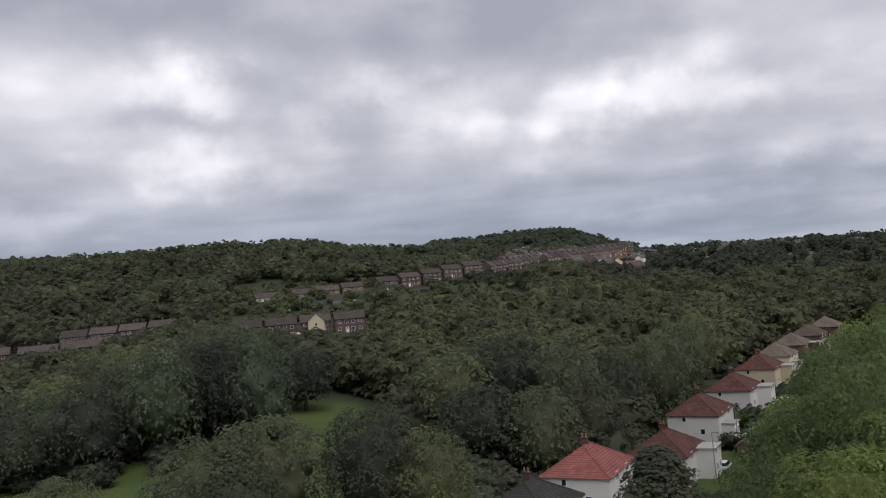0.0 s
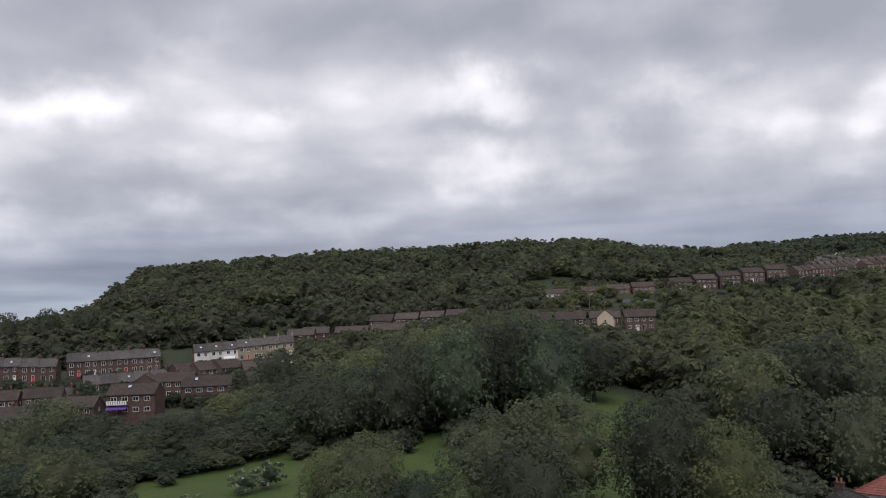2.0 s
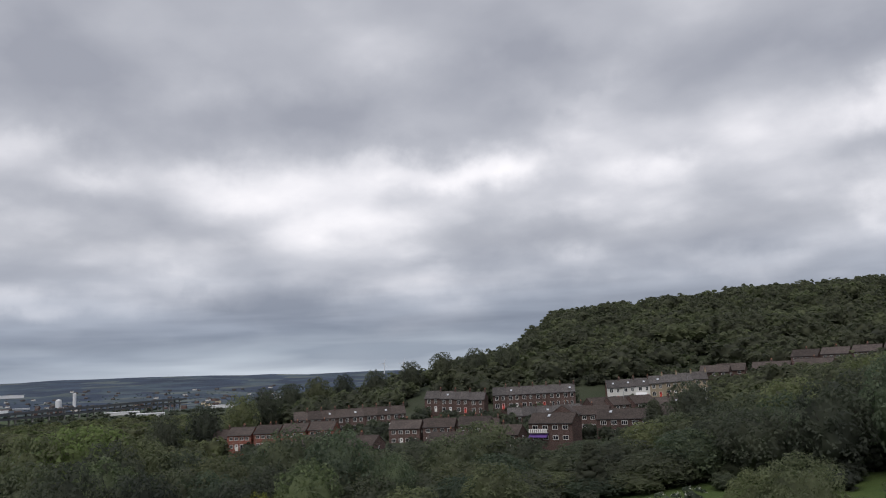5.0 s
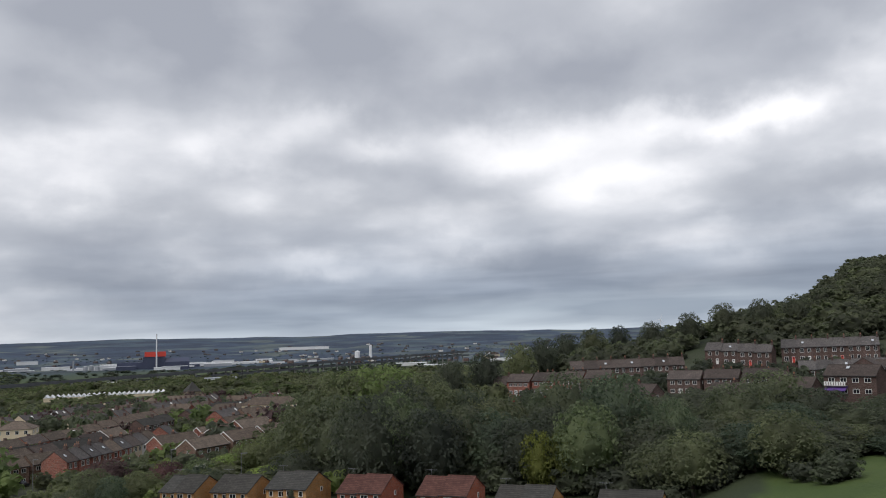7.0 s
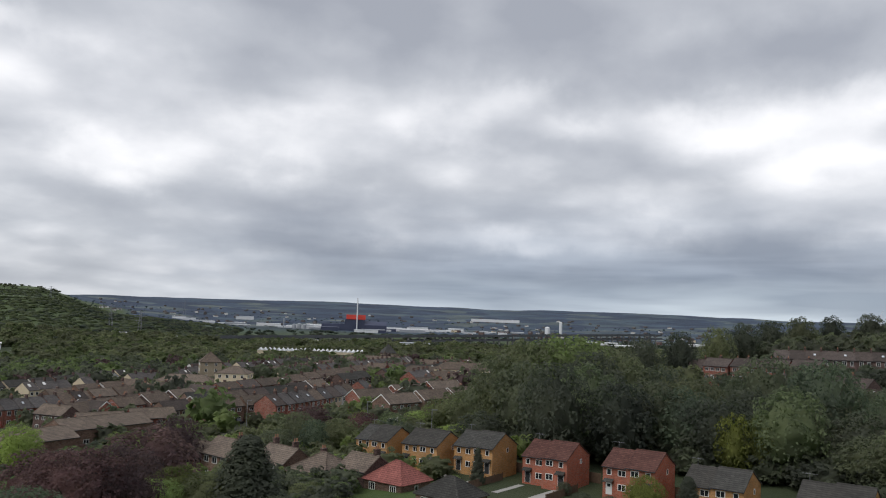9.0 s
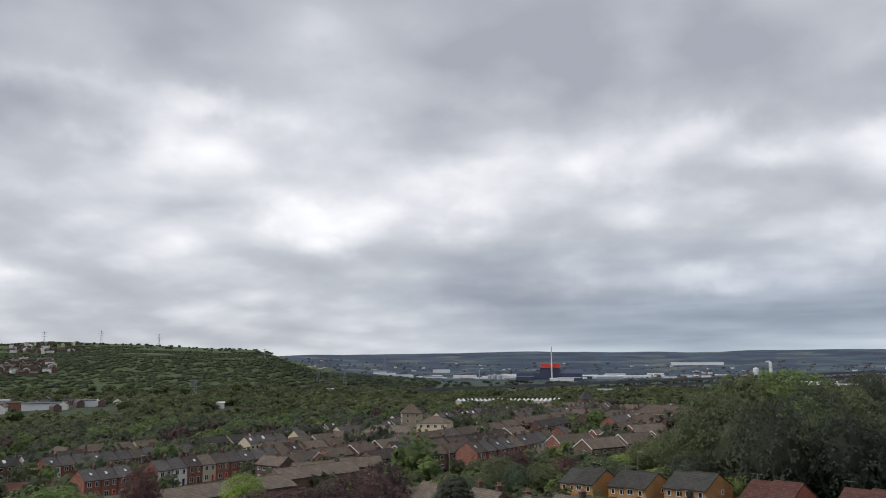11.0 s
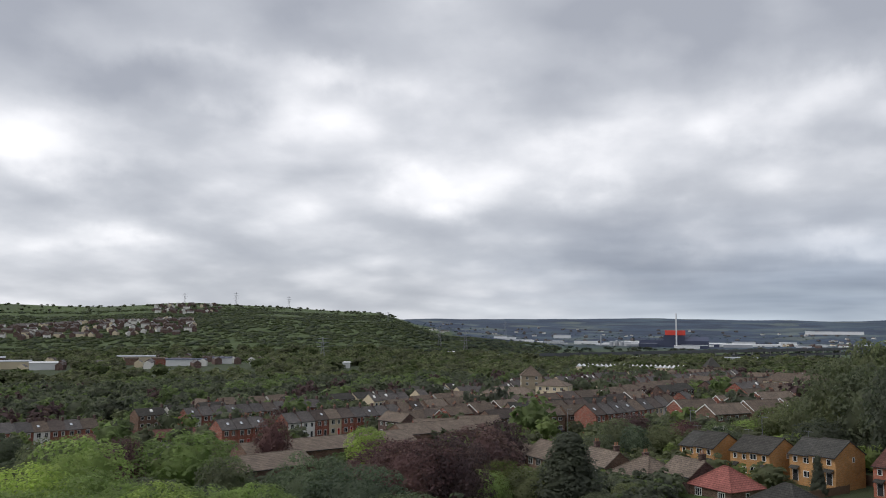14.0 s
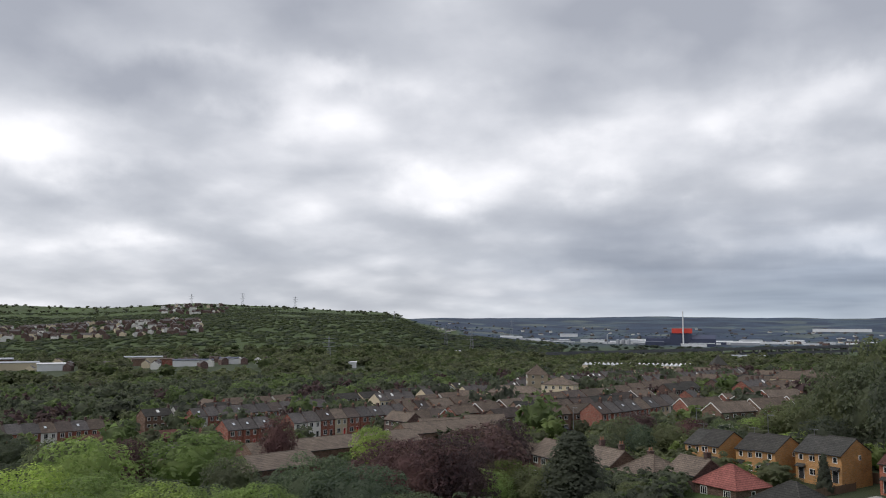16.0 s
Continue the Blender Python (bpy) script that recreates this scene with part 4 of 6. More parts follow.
HIP_WINDOWS_SMALL = [(-2.2, 4.0, 1.3, 1.2, 2), (2.2, 4.0, 1.3, 1.2, 2), (-2.2, 1.4, 1.3, 1.3, 2), (2.2, 1.4, 1.3, 1.3, 2)]
house(-141.2, 8.2, 40, 9.4, 8.4, 4.6, 2.8, "hip", BRICK_BROWN, TILE_BROWN, "brown brick house with a hipped brown tiled roof", ridge=26.0, front=HIP_WINDOWS_SMALL, right=[(-1.5, 4.0, 0.8, 1.0, 0), (1.6, 4.0, 0.8, 1.0, 0), (0, 1.4, 1.0, 1.0, 1)], chimneys=[(-1.8, 1.4, 1.2)], detail=2)
house(-132.4, 19.2, 40, 7.8, 6.9, 5.0, 2.6, "hip", BRICK_BROWN, TILE_BRIGHT, "brick house with a freshly laid bright red hipped roof", ridge=26.2, front=HIP_WINDOWS_SMALL, right=[(0, 4.0, 0.8, 1.0, 0)], detail=2)
house(-137.6, 14.6, 40, 6.2, 6.4, 4.9, 2.0, "gable", BRICK_DARK, TILE_BROWN, "brown brick house with a weathered tiled roof", ridge=26.4, front=HIP_WINDOWS_SMALL[:1], chimneys=[(2.2, 0.3, 1.1)], detail=2)
house(-121.0, 25.5, 40, 7.8, 6.8, 5.0, 2.3, "hip", BRICK_BROWN, TILE_GREY, "brick house with a dark grey hipped roof", ridge=26.0, front=HIP_WINDOWS_SMALL, detail=2)
house(-171.5, -14.6, 52, 9.0, 6.4, 5.0, 2.3, "gable", BRICK_RED, TILE_BROWN, "red brick house with white barge boards and brown roof", ridge=23.2, front=windows(9, 3, (1.4, 4.0), (1.5, 1.2), 1), right=[(0, 4.3, 0.8, 2.4, 1)], left=[(0, 4.3, 0.8, 2.4, 1)], verge=WHITE, detail=2)
house(-161.5, -7.2, 38, 11.5, 7.0, 5.0, 2.5, "gable", BRICK_BROWN, TILE_BROWN, "brown brick pair of houses with a brown tiled roof", ridge=24.9, front=windows(11.5, 4, (1.4, 4.0), (1.5, 1.2), 1), right=[(0, 4.0, 0.8, 1.0, 0)], chimneys=[(1.0, 0.3, 1.0)], detail=2)
house(-151.6, 1.6, 38, 8.0, 7.0, 5.0, 2.5, "gable", BRICK_BROWN, TILE_BROWN, "brown brick house with tall chimneys and brown tiled roof", ridge=25.4, front=windows(8, 3, (1.4, 4.0), (1.2, 1.2), 1), right=[(0, 4.0, 0.8, 1.0, 0)], chimneys=[(-2.8, 0.4, 1.3), (2.6, 0.4, 1.2)], detail=2)

# ---- the white-walled street below the wood ----
WHITE_ROW = (
    (9.8, 107.0, 34.6, 62, TILE_GREY, RENDER_WHITE), (19.8, 120.0, 35.9, 62, TILE_BRIGHT, RENDER_WHITE), (36.5, 140.5, 33.2, 60, TILE_RED, RENDER_WHITE),
    (50.5, 165.0, 35.0, 58, TILE_RED, RENDER_WHITE), (66.5, 190.5, 35.3, 57, TILE_RED, RENDER_WHITE), (84.0, 219.0, 36.0, 56, TILE_RED, RENDER_CREAM),
    (97.0, 240.0, 36.6, 56, TILE_BROWN, RENDER_CREAM), (110.0, 259.0, 37.4, 55, TILE_BROWN, BRICK_BROWN), (124.0, 278.0, 38.2, 55, TILE_BROWN, BRICK_BROWN), (139.0, 297.0, 39.0, 55, TILE_BROWN, BRICK_BROWN))
def extension(ob, x, y, w, d, h, wall):
    """A flat-roofed wing built onto a house."""
    e = Solid()
    e.box(x - w / 2, x + w / 2, y - d / 2, y + d / 2, -1.5, h)
    part("extension_wall", e.done("extension_wall", wall), ob)
    e = Solid()
    e.box(x - w / 2 - 0.2, x + w / 2 + 0.2, y - d / 2 - 0.2, y + d / 2 + 0.2, h, h + 0.18)
    part("flat_roof", e.done("flat_roof", CONCRETE), ob)
    for u in (-0.25, 0.25):
        for z in ((1.4, 4.0) if h > 4 else (1.3,)):
            win = part("window", window_mesh(1.2, 1.2, 1, True), ob, (x + u * w, y - d / 2, z))
            part("pane", pane_mesh(1.2, 1.2), win)


for n, (x, y, top, turn, roof, wall) in enumerate(WHITE_ROW):
    word = "white-rendered" if wall is RENDER_WHITE else "cream-rendered" if wall is RENDER_CREAM else "brown brick"
    ob = house(x, y, turn + 0.0, 12.6, 9.8, 4.5, 3.1, "hip", wall, roof, f"{word} hip-roofed house with a {'red' if roof in (TILE_RED, TILE_BRIGHT) else 'dark'} tiled roof", ridge=top, front=HIP_WINDOWS, back=HIP_WINDOWS, left=[(-1.6, 3.7, 0.8, 1.0, 0), (1.8, 1.4, 1.0, 1.1, 0)], right=[(1.6, 3.7, 0.8, 1.0, 0)], chimneys=[(0.3, 0.3, 1.1)], detail=2, group="hip-roofed houses along the wood")
    if n in (2, 4, 5, 7):
        extension(ob, 3.0, -6.2, 5.0, 3.4, 4.4, wall)
    elif n in (3, 6, 8):
        extension(ob, -2.5, -6.0, 4.0, 2.6, 2.6, RENDER_WHITE)

# ---- houses on the far slope ----
def slope_row(a, b, count, z, **given):
    return street(polar(*a), polar(*b), count, terrace_house, step_z=(z[0] - 9.9, z[1] - 9.9), **given)


house(*polar(39.9, 225), toward(*polar(39.9, 225), 1.0, 0.35), 12.0, 7.4, 5.1, 2.3, "gable", BRICK_DARK, TILE_DARK, "dark red brick pair of houses with a purple awning", ridge=42.0, front=windows(12, 4, (1.4, 4.0), (1.5, 1.1), 1), chimneys=[], sky=[(-1, -1, 0.7)], detail=2)
house(*polar(35.2, 252), toward(*polar(35.2, 252), 1.0, 0.55), 16.0, 7.6, 5.1, 2.5, "gable", BRICK_DARK, TILE_DARK, "dark red brick row of houses with a brown roof", ridge=41.2, front=windows(16, 5, (1.4, 4.0), (1.7, 1.2), 2), left=[(0, 4.0, 0.8, 1.0, 0)], sky=[(-4, -1, 0.7)], detail=2)
house(*polar(32.9, 258), toward(*polar(32.9, 258), 1.0, 0.2), 9.0, 7.6, 5.1, 2.6, "gable", BRICK_DARK, TILE_DARK, "dark brick house with brown gabled roof", ridge=41.4, front=windows(9, 2, (1.4, 4.0), (1.2, 1.2), 1), detail=2)
slope_row((43.9, 322), (38.4, 322), 6, (49.2, 49.6), roof=SLATE, wall=BRICK_DARK, group="terraced houses on the slope")
slope_row((36.3, 336), (33.5, 338), 3, (50.0, 50.6), roof=SLATE, wall=BRICK_BROWN, face=RENDER_WHITE, group="terraced houses on the slope")
slope_row((33.5, 338), (29.8, 340), 4, (51.0, 52.3), roof=SLATE, wall=STONE, group="terraced houses on the slope")
slope_row((48.4, 338), (44.4, 332), 4, (48.8, 47.4), roof=SLATE, wall=BRICK_DARK, group="terraced houses on the slope")
slope_row((57.4, 322), (50.0, 325), 8, (43.1, 43.9), roof=TILE_DARK, wall=BRICK_DARK, group="terraced houses on the slope", dormer=0.7)
for b, dist, top, w, turn in ((36.9, 300, 43.0, 9, 70), (35.6, 300, 43.1, 9, 70), (34.2, 302, 43.3, 9, 70), (39.2, 250, 43.0, 9, 120), (29.2, 345, 52.6, 11, 20), (28.2, 352, 53.0, 11, 20)):
    x, y = polar(b, dist)
    house(x, y, turn, w, 7.4, 5.0, 2.5, "gable", BRICK_DARK, TILE_DARK, "dark brick house with brown tiled gable roof", ridge=top, front=windows(w, 3, (1.4, 4.0), (1.2, 1.2), 1), back=windows(w, 3, (1.4, 4.0), (1.2, 1.2), 1), left=[(0, 4, 0.8, 1.0, 0)], right=[(0, 4, 0.8, 1.0, 0)], group="gabled houses on the slope")
street(polar(51.0, 270), polar(44.0, 262), 3, semi, roof=TILE_DARK, step_z=(31.8, 32.6), wall=BRICK_DARK)
street(polar(61.5, 290), polar(54.5, 275), 4, semi, roof=TILE_DARK, step_z=(31.0, 32.5), wall=BRICK_RED)
slope_row((62.5, 300), (56.5, 296), 6, (39.2, 40.4), roof=TILE_DARK, wall=BRICK_DARK, group="terraced houses on the slope")
slope_row((49.2, 292), (43.6, 290), 5, (39.8, 39.6), roof=TILE_DARK, wall=BRICK_DARK, group="terraced houses on the slope")
slope_row((43.0, 298), (38.0, 300), 5, (42.4, 43.0), roof=SLATE, wall=BRICK_DARK, group="terraced houses on the slope")
slope_row((33.2, 300), (29.6, 304), 4, (44.2, 44.6), roof=TILE_DARK, wall=BRICK_DARK, group="terraced houses on the slope")
for b, dist, top in ((55.6, 255, 36.8), (53.0, 246, 36.8), (47.0, 240, 37.0), (43.4, 244, 38.2), (30.6, 262, 41.6), (37.4, 274, 41.4)):
    x, y = polar(b, dist)
    house(x, y, toward(x, y, 1.0, 0.4), 12, 7.4, 5.0, 2.4, "gable", BRICK_DARK, TILE_DARK, "dark red brick semi-detached houses with brown tiled roof", ridge=top, front=windows(12, 4, (1.4, 4.0), (1.4, 1.2), 1), left=[(0, 4, 0.8, 1.0, 0)], right=[(0, 4, 0.8, 1.0, 0)], chimneys=[(0.2, 0.3, 1.0)], group="gabled houses on the slope")
# the houses under the wooded hill
street(polar(14.2, 300), polar(5.0, 300), 4, semi, roof=TILE_DARK, step_z=(48.0, 48.2), wall=BRICK_DARK)
house(*polar(8.3, 296), toward(*polar(8.3, 296), 1, 0) + 90, 8.0, 5.6, 5.2, 2.6, "gable", RENDER_CREAM, TILE_DARK, "house with a pale rendered gable end and brown roof", ridge=56.0, left=[(0, 4.0, 0.9, 1.0, 0), (0, 1.4, 0.9, 1.2, 0)], right=[(0, 4.0, 0.9, 1.0, 0), (0, 1.4, 0.9, 1.2, 0)], face=RENDER_CREAM)
street(polar(12.4, 411), polar(10.6, 411), 1, semi, roof=TILE_DARK, step_z=(59.3, 59.3), wall=RENDER_WHITE, group="houses under the wooded hill")
street(polar(10.0, 414), polar(5.0, 422), 3, semi, roof=TILE_DARK, step_z=(59.5, 61.5), wall=BRICK_BROWN, group="houses under the wooded hill")
street(polar(4.2, 424), polar(-3.2, 455), 5, semi, roof=TILE_DARK, step_z=(62.0, 68.5), wall=BRICK_DARK, group="houses under the wooded hill")
street(polar(24.5, 345), polar(17.5, 335), 4, semi, roof=TILE_DARK, step_z=(49.5, 51.0), wall=BRICK_DARK, group="houses under the wooded hill")
street(polar(27.0, 322), polar(22.0, 318), 2, semi, roof=TILE_DARK, step_z=(45.5, 46.5), wall=BRICK_DARK, group="houses under the wooded hill")
for a, b, z, count, wall in (((-3.6, 500), (-7.0, 548), (69.5, 72.8), 9, BRICK_DARK), ((-7.6, 556), (-13.0, 640), (73.0, 78.0), 14, BRICK_BROWN), ((-4.5, 575), (-8.6, 640), (75.2, 79.0), 10, BRICK_BROWN), ((-9.2, 650), (-13.5, 720), (79.4, 83.0), 10, BRICK_DARK)):
    street(polar(*a), polar(*b), count, terrace_house, step_z=(z[0] - 2.0, z[1] - 2.0), wall=wall, roof=TILE_DARK, group="houses along the hill road", detail=0)

# ---- the town in the valley ----


# parallel streets that climb away from the river, house by house
U, V = Vector((-0.82, 0.57)), Vector((0.57, 0.82))


def free_plot(x, y):
    b, dist = math.degrees(math.atan2(-x, y)), math.hypot(x, y)
    near = 250 + 1.1 * max(0, b - 90) if b > 84 else 268 if b > 80 else 330
    if b > 112:
        near = 255 + 2.0 * (b - 112)
    far = 570 if b < 97 else 470 - 8.0 * (b - 97) if b < 103 else 422 - 3.4 * (b - 103)
    if not (near < dist < far and 76.5 < b < 132):
        return False
    if 91.5 < b < 98.5 and 340 < dist < 395:
        return False
    if 90 < b < 99 and dist > 495:
        return False
    return noise.noise((x / 42, y / 42, 3.0)) < 0.14


STREET_KINDS = ((terrace_house, BRICK_RED, SLATE, 5.1), (semi, BRICK_BROWN, TILE_BROWN, 12.5), (terrace_house, BRICK_RED, SLATE, 5.1), (semi, BRICK_RED, TILE_BROWN, 12.0), (semi, BRICK_BROWN, TILE_GREY, 12.5))
FAR_PLOTS = []
for k in range(-6, 13):
    kind, wall, roof, pace = STREET_KINDS[k % 5]
    along = -90.0
    while along < 330:
        along += pace
        if random.random() < 0.05:
            along += 7
        p = Vector((-290, -138)) + V * (k * 26.0 + 4 * math.sin(along / 50)) + U * along
        if not free_plot(*p):
            continue
        turn = toward(p.x, p.y, *(V if kind is semi and noise.noise((p.x / 38, p.y / 38, 7.0)) > 0.12 else U)) + random.uniform(-2, 2)
        if math.hypot(*p) > 338:
            BUILT.append((p.x, p.y, 4.0))
            FAR_PLOTS.append((p.x, p.y, turn, pace if kind is semi else 5.0, kind is semi, wall, roof))
            continue
        paint = random.random()
        cover = random.choice((roof, roof, TILE_BROWN, TILE_DARK))
        dress = dict(face=RENDER_WHITE if paint < 0.12 else RENDER_CREAM if paint < 0.22 else None) if kind is terrace_house else {}
        kind(p.x, p.y, turn, pace, wall=random.choice((wall, wall, BRICK_DARK)) if kind is semi else wall, roof=cover, detail=1 if math.hypot(*p) < 290 else 0, **dress, **(dict(verge=WHITE) if kind is semi and paint < 0.5 else {}))


def far_street(plots):
    """The streets past those: too many to count, yet each with walls, roof, chimney and windows."""
    s = Solid()
    mats = [BRICK_RED, BRICK_BROWN, RENDER_WHITE, RENDER_CREAM, TILE_BROWN, SLATE, TILE_GREY, WHITE, GLASS, BRICK_DARK]
    for x, y, turn, w, wide, wall, roof in plots:
        z, m = ground(x, y) + random.uniform(-0.3, 0.5), Matrix.Rotation(radians(turn), 3, "Z")
        t = Solid()
        d, e, r = (7.0, 5.1, 2.3) if wide else (7.6, 5.4, 2.7)
        body = w * 0.9 if wide else w
        side = random.random()
        skin = 2 if side < 0.12 else 3 if side < 0.26 else 9 if side < 0.45 else mats.index(wall)
        t.along_x([(-d / 2, -2.5), (d / 2, -2.5), (d / 2, e), (0, e + r), (-d / 2, e)], -body / 2, body / 2, skin)
        k = r / (d / 2)
        t.along_x([(-d / 2 - 0.3, e - 0.3 * k), (0, e + r), (d / 2 + 0.3, e - 0.3 * k), (d / 2 + 0.3, e - 0.3 * k + 0.18), (0, e + r + 0.18), (-d / 2 - 0.3, e - 0.3 * k + 0.18)], -body / 2 - 0.1, body / 2 + 0.1, mats.index(roof))
        t.box(body / 2 - 0.6, body / 2, -0.5, 0.5, e + r - 0.8, e + r + 1.3, 9)
        for u in ((-0.36, -0.13, 0.13, 0.36) if wide else (-0.22, 0.24)):
            for h in (1.5, 4.1):
                t.box(u * body - 0.65, u * body + 0.65, -d / 2 - 0.05, -d / 2 + 0.02, h - 0.65, h + 0.65, 7)
                t.box(u * body - 0.52, u * body + 0.52, -d / 2 - 0.08, -d / 2 - 0.05, h - 0.52, h + 0.52, 8)
        if random.random() < 0.25:
            c = random.uniform(-1, 1)
            t.along_x([(-d / 4 - 0.5, e + r * 0.42), (-d / 4 + 0.5, e + r * 0.74), (-d / 4 + 0.45, e + r * 0.74 + 0.3), (-d / 4 - 0.55, e + r * 0.42 + 0.3)], c - 0.5, c + 0.5, 7)
        q = len(s.v)
        s.v += [tuple(m @ Vector(v) + Vector((x, y, z))) for v in t.v]
        s.f += [tuple(q + i for i in f) for f in t.f]
        s.m += t.m
    tagged(new("town_streets", s.done("town_streets", *mats)), "brick terraces and semis crowding the town streets", "houses", kind="stuff")


far_street(FAR_PLOTS)
street((-236, 28), (-262, 62), 3, semi, wall=BRICK_BROWN, verge=WHITE)
street((-262, 22), (-290, 62), 3, semi, wall=BRICK_RED, verge=WHITE)
street((-300, 48), (-330, 80), 3, semi, wall=BRICK_RED)
street((-345, 62), (-365, 92), 3, semi, wall=BRICK_BROWN)
street((-250, -20), (-268, 6), 3, semi, wall=BRICK_BROWN)
street((-276, -30), (-300, 6), 3, semi, wall=BRICK_BROWN, roof=TILE_GREY)
street((-258, -62), (-300, -40), 4, semi, wall=BRICK_RED)
street((-300, -72), (-345, -40), 5, semi, wall=BRICK_BROWN)
street((-232, -52), (-244, -28), 2, semi, wall=BRICK_RED)


def flats(x, y, turn, w, d, storeys, wall, roof, label, rise=2.6):
    rows = [1.5 + 2.8 * k for k in range(storeys)]
    fr = windows(w, max(3, int(w / 3)), rows, (1.3, 1.4), 1)
    return house(x, y, turn, w, d, 2.8 * storeys, rise, "hip", wall, roof, label, front=fr, back=fr, right=windows(d, 2, rows, (1.2, 1.4), 1), name="flats")


flats(*polar(96.0, 372), toward(*polar(96.0, 372), 0.2, 1), 24, 10, 2, RENDER_CREAM, TILE_BROWN, "long cream block of flats with brown hipped roof")
flats(*polar(93.0, 365), toward(*polar(93.0, 365), 0.2, 1), 13.5, 11, 3, RENDER_CREAM, TILE_BROWN, "three-storey cream stone building with hipped roof")
flats(*polar(94.6, 420), 10, 10, 10, 4, STONE, TILE_BROWN, "tall stone building with a gabled roof", 4.5)
flats(-372, 66, toward(-372, 66, 0.35, 1), 26, 9, 2, BRICK_BROWN, TILE_BROWN, "two-storey brown brick block of flats")
flats(-356, 78, toward(-356, 78, 0.35, 1), 24, 9, 3, RENDER_CREAM, TILE_BROWN, "cream and brown block of flats")
flats(-540, 60, toward(-540, 60, 0.3, 1), 40, 10, 2, BRICK_BROWN, TILE_BROWN, "long two-storey brown brick building")


def tower(x, y, top, w):
    """A stone church tower under a pyramid roof."""
    z = ground(x, y)
    ob = thing("church_tower", x, y, z, 12, "square dark stone tower with a pyramid roof", "tower")
    h = top - z - w * 0.75
    s = Solid()
    s.box(-w / 2, w / 2, -w / 2, w / 2, -3, h)
    part("wall", s.done("wall", STONE), ob)
    s = Solid()
    k = w / 2 + 0.5
    s.poly([(-k, -k, h), (k, -k, h), (k, k, h), (-k, k, h), (0, 0, h + w * 0.75)], [(0, 1, 4), (1, 2, 4), (2, 3, 4), (3, 0, 4), (3, 2, 1, 0)])
    part("roof", s.done("roof", TILE_GREY), ob)
    for a in (0, 90, 180, 270):
        c, q = math.cos(radians(a)), math.sin(radians(a))
        part("louvre", cached("louvre", lambda: window_mesh(1.4, 2.6, 1, False)), ob, (q * w / 2, -c * w / 2, h - 2.4), a)


tower(*polar(82.8, 600), 28.2, 9.0)


def long_roof(x, y, turn, w, d, label, ridge, eaves=3.6, rise=2.2, roof=None):
    fr = windows(w, max(4, int(w / 3.4)), (1.6,), (1.6, 1.1), 1)
    return house(x, y, turn, w, d, eaves, rise, "gable", BRICK_BROWN, roof or TILE_BROWN, label, ridge=ridge, front=fr, back=fr, name="sheltered_housing")


def wing(x0, y0, x1, y1, ridge, d, label, eaves=4.2, rise=2.2, roof=None):
    return long_roof((x0 + x1) / 2, (y0 + y1) / 2, toward(x0, y0, x1 - x0, y1 - y0), round(math.hypot(x1 - x0, y1 - y0), 1), d, label, ridge, eaves, rise, roof)


wing(-140, -85, -172, -62, 20.4, 10.5, "long brick block with a brown tiled roof")
wing(-178, -79, -213, -49, 20.2, 10.0, "long brick block of flats with a brown tiled roof", 4.6)
wing(-218, -53, -236, -36, 20.8, 10.0, "brick wing with a brown tiled roof", 4.6)
wing(-150, -112, -168, -92, 18.0, 9.0, "low brick building with a brown tiled roof", 3.2)
wing(-236, -160, -262, -132, 12.5, 9.0, "long low building with a terracotta roof", 3.0, 2.0, TILE_RED)

# ---- trees standing singly ----
def stand(items, group=""):
    for leafage, b, dist, top, width in items:
        x, y = polar(b, dist)
        tree(leafage, x, y, top=top, width=width, group=group)


# in and round the meadow
stand((
    ("broad", -0.5, 150, 49, 17), ("dark", -4.5, 158, 51, 19), ("broad", -8.0, 152, 49, 16), ("dark", -2.2, 138, 44, 14), ("broad", -6.4, 136, 43, 13),
    ("dark", 5.2, 100, 47.2, 13), ("broad", 1.6, 98, 44, 11), ("broad", 12.4, 100, 47.2, 16), ("broad", 16.4, 99, 45.5, 14), ("broad", 14.0, 92, 43, 11),
    ("grey", 21.5, 94, 39.5, 9), ("broad", 25.2, 98, 43.5, 10), ("broad", 27.4, 102, 42.0, 9), ("grey", 26.6, 92, 38.5, 7), ("broad", 24.6, 96, 39.5, 9), ("grey", 19.2, 92, 39, 8),
    ("conifer", -13.9, 96, 40.5, 14), ("dark", -9.6, 146, 44, 13), ("dark", -11.4, 170, 46, 13), ("broad", -14.6, 190, 47, 14), ("broad", -15.8, 215, 48, 14), ("broad", -17.0, 240, 48, 14), ("fresh", -23.8, 104, 44.5, 14), ("fresh", -27.5, 100, 49, 16), ("fresh", -20.4, 90, 40, 11), ("fresh", -21.9, 100, 43, 11), ("fresh", -25.5, 84, 43, 15), ("fresh", -30, 92, 46, 16), ("fresh", -24.6, 150, 45, 12), ("fresh", -25.6, 178, 45, 12), ("fresh", -26.6, 215, 45, 12), ("fresh", -22.6, 128, 41, 10), ("fresh", -25.0, 130, 47, 14), ("fresh", -30, 70, 42, 14), ("fresh", -28.0, 160, 48, 16), ("fresh", -29, 200, 47, 16), ("fresh", -18.4, 84, 35, 9), ("fresh", -28.8, 250, 47, 16), ("fresh", -22.5, 78, 38, 12)), "trees round the meadow")
# the long belt behind the meadow and the brick estate: how high its crowns stand above datum, by bearing
BELT = {9.5: 51, 13: 56, 15.7: 57.5, 18: 56, 20.4: 54.3, 24.6: 50, 27.5: 48, 30.5: 46, 32.5: 43, 35: 39.8, 39.5: 37.5, 42: 40, 44.7: 43, 49: 39.5, 54: 40, 57.7: 44, 59.4: 39.5, 65.5: 41.3, 68.2: 42, 71: 44, 74.7: 40, 78: 33}


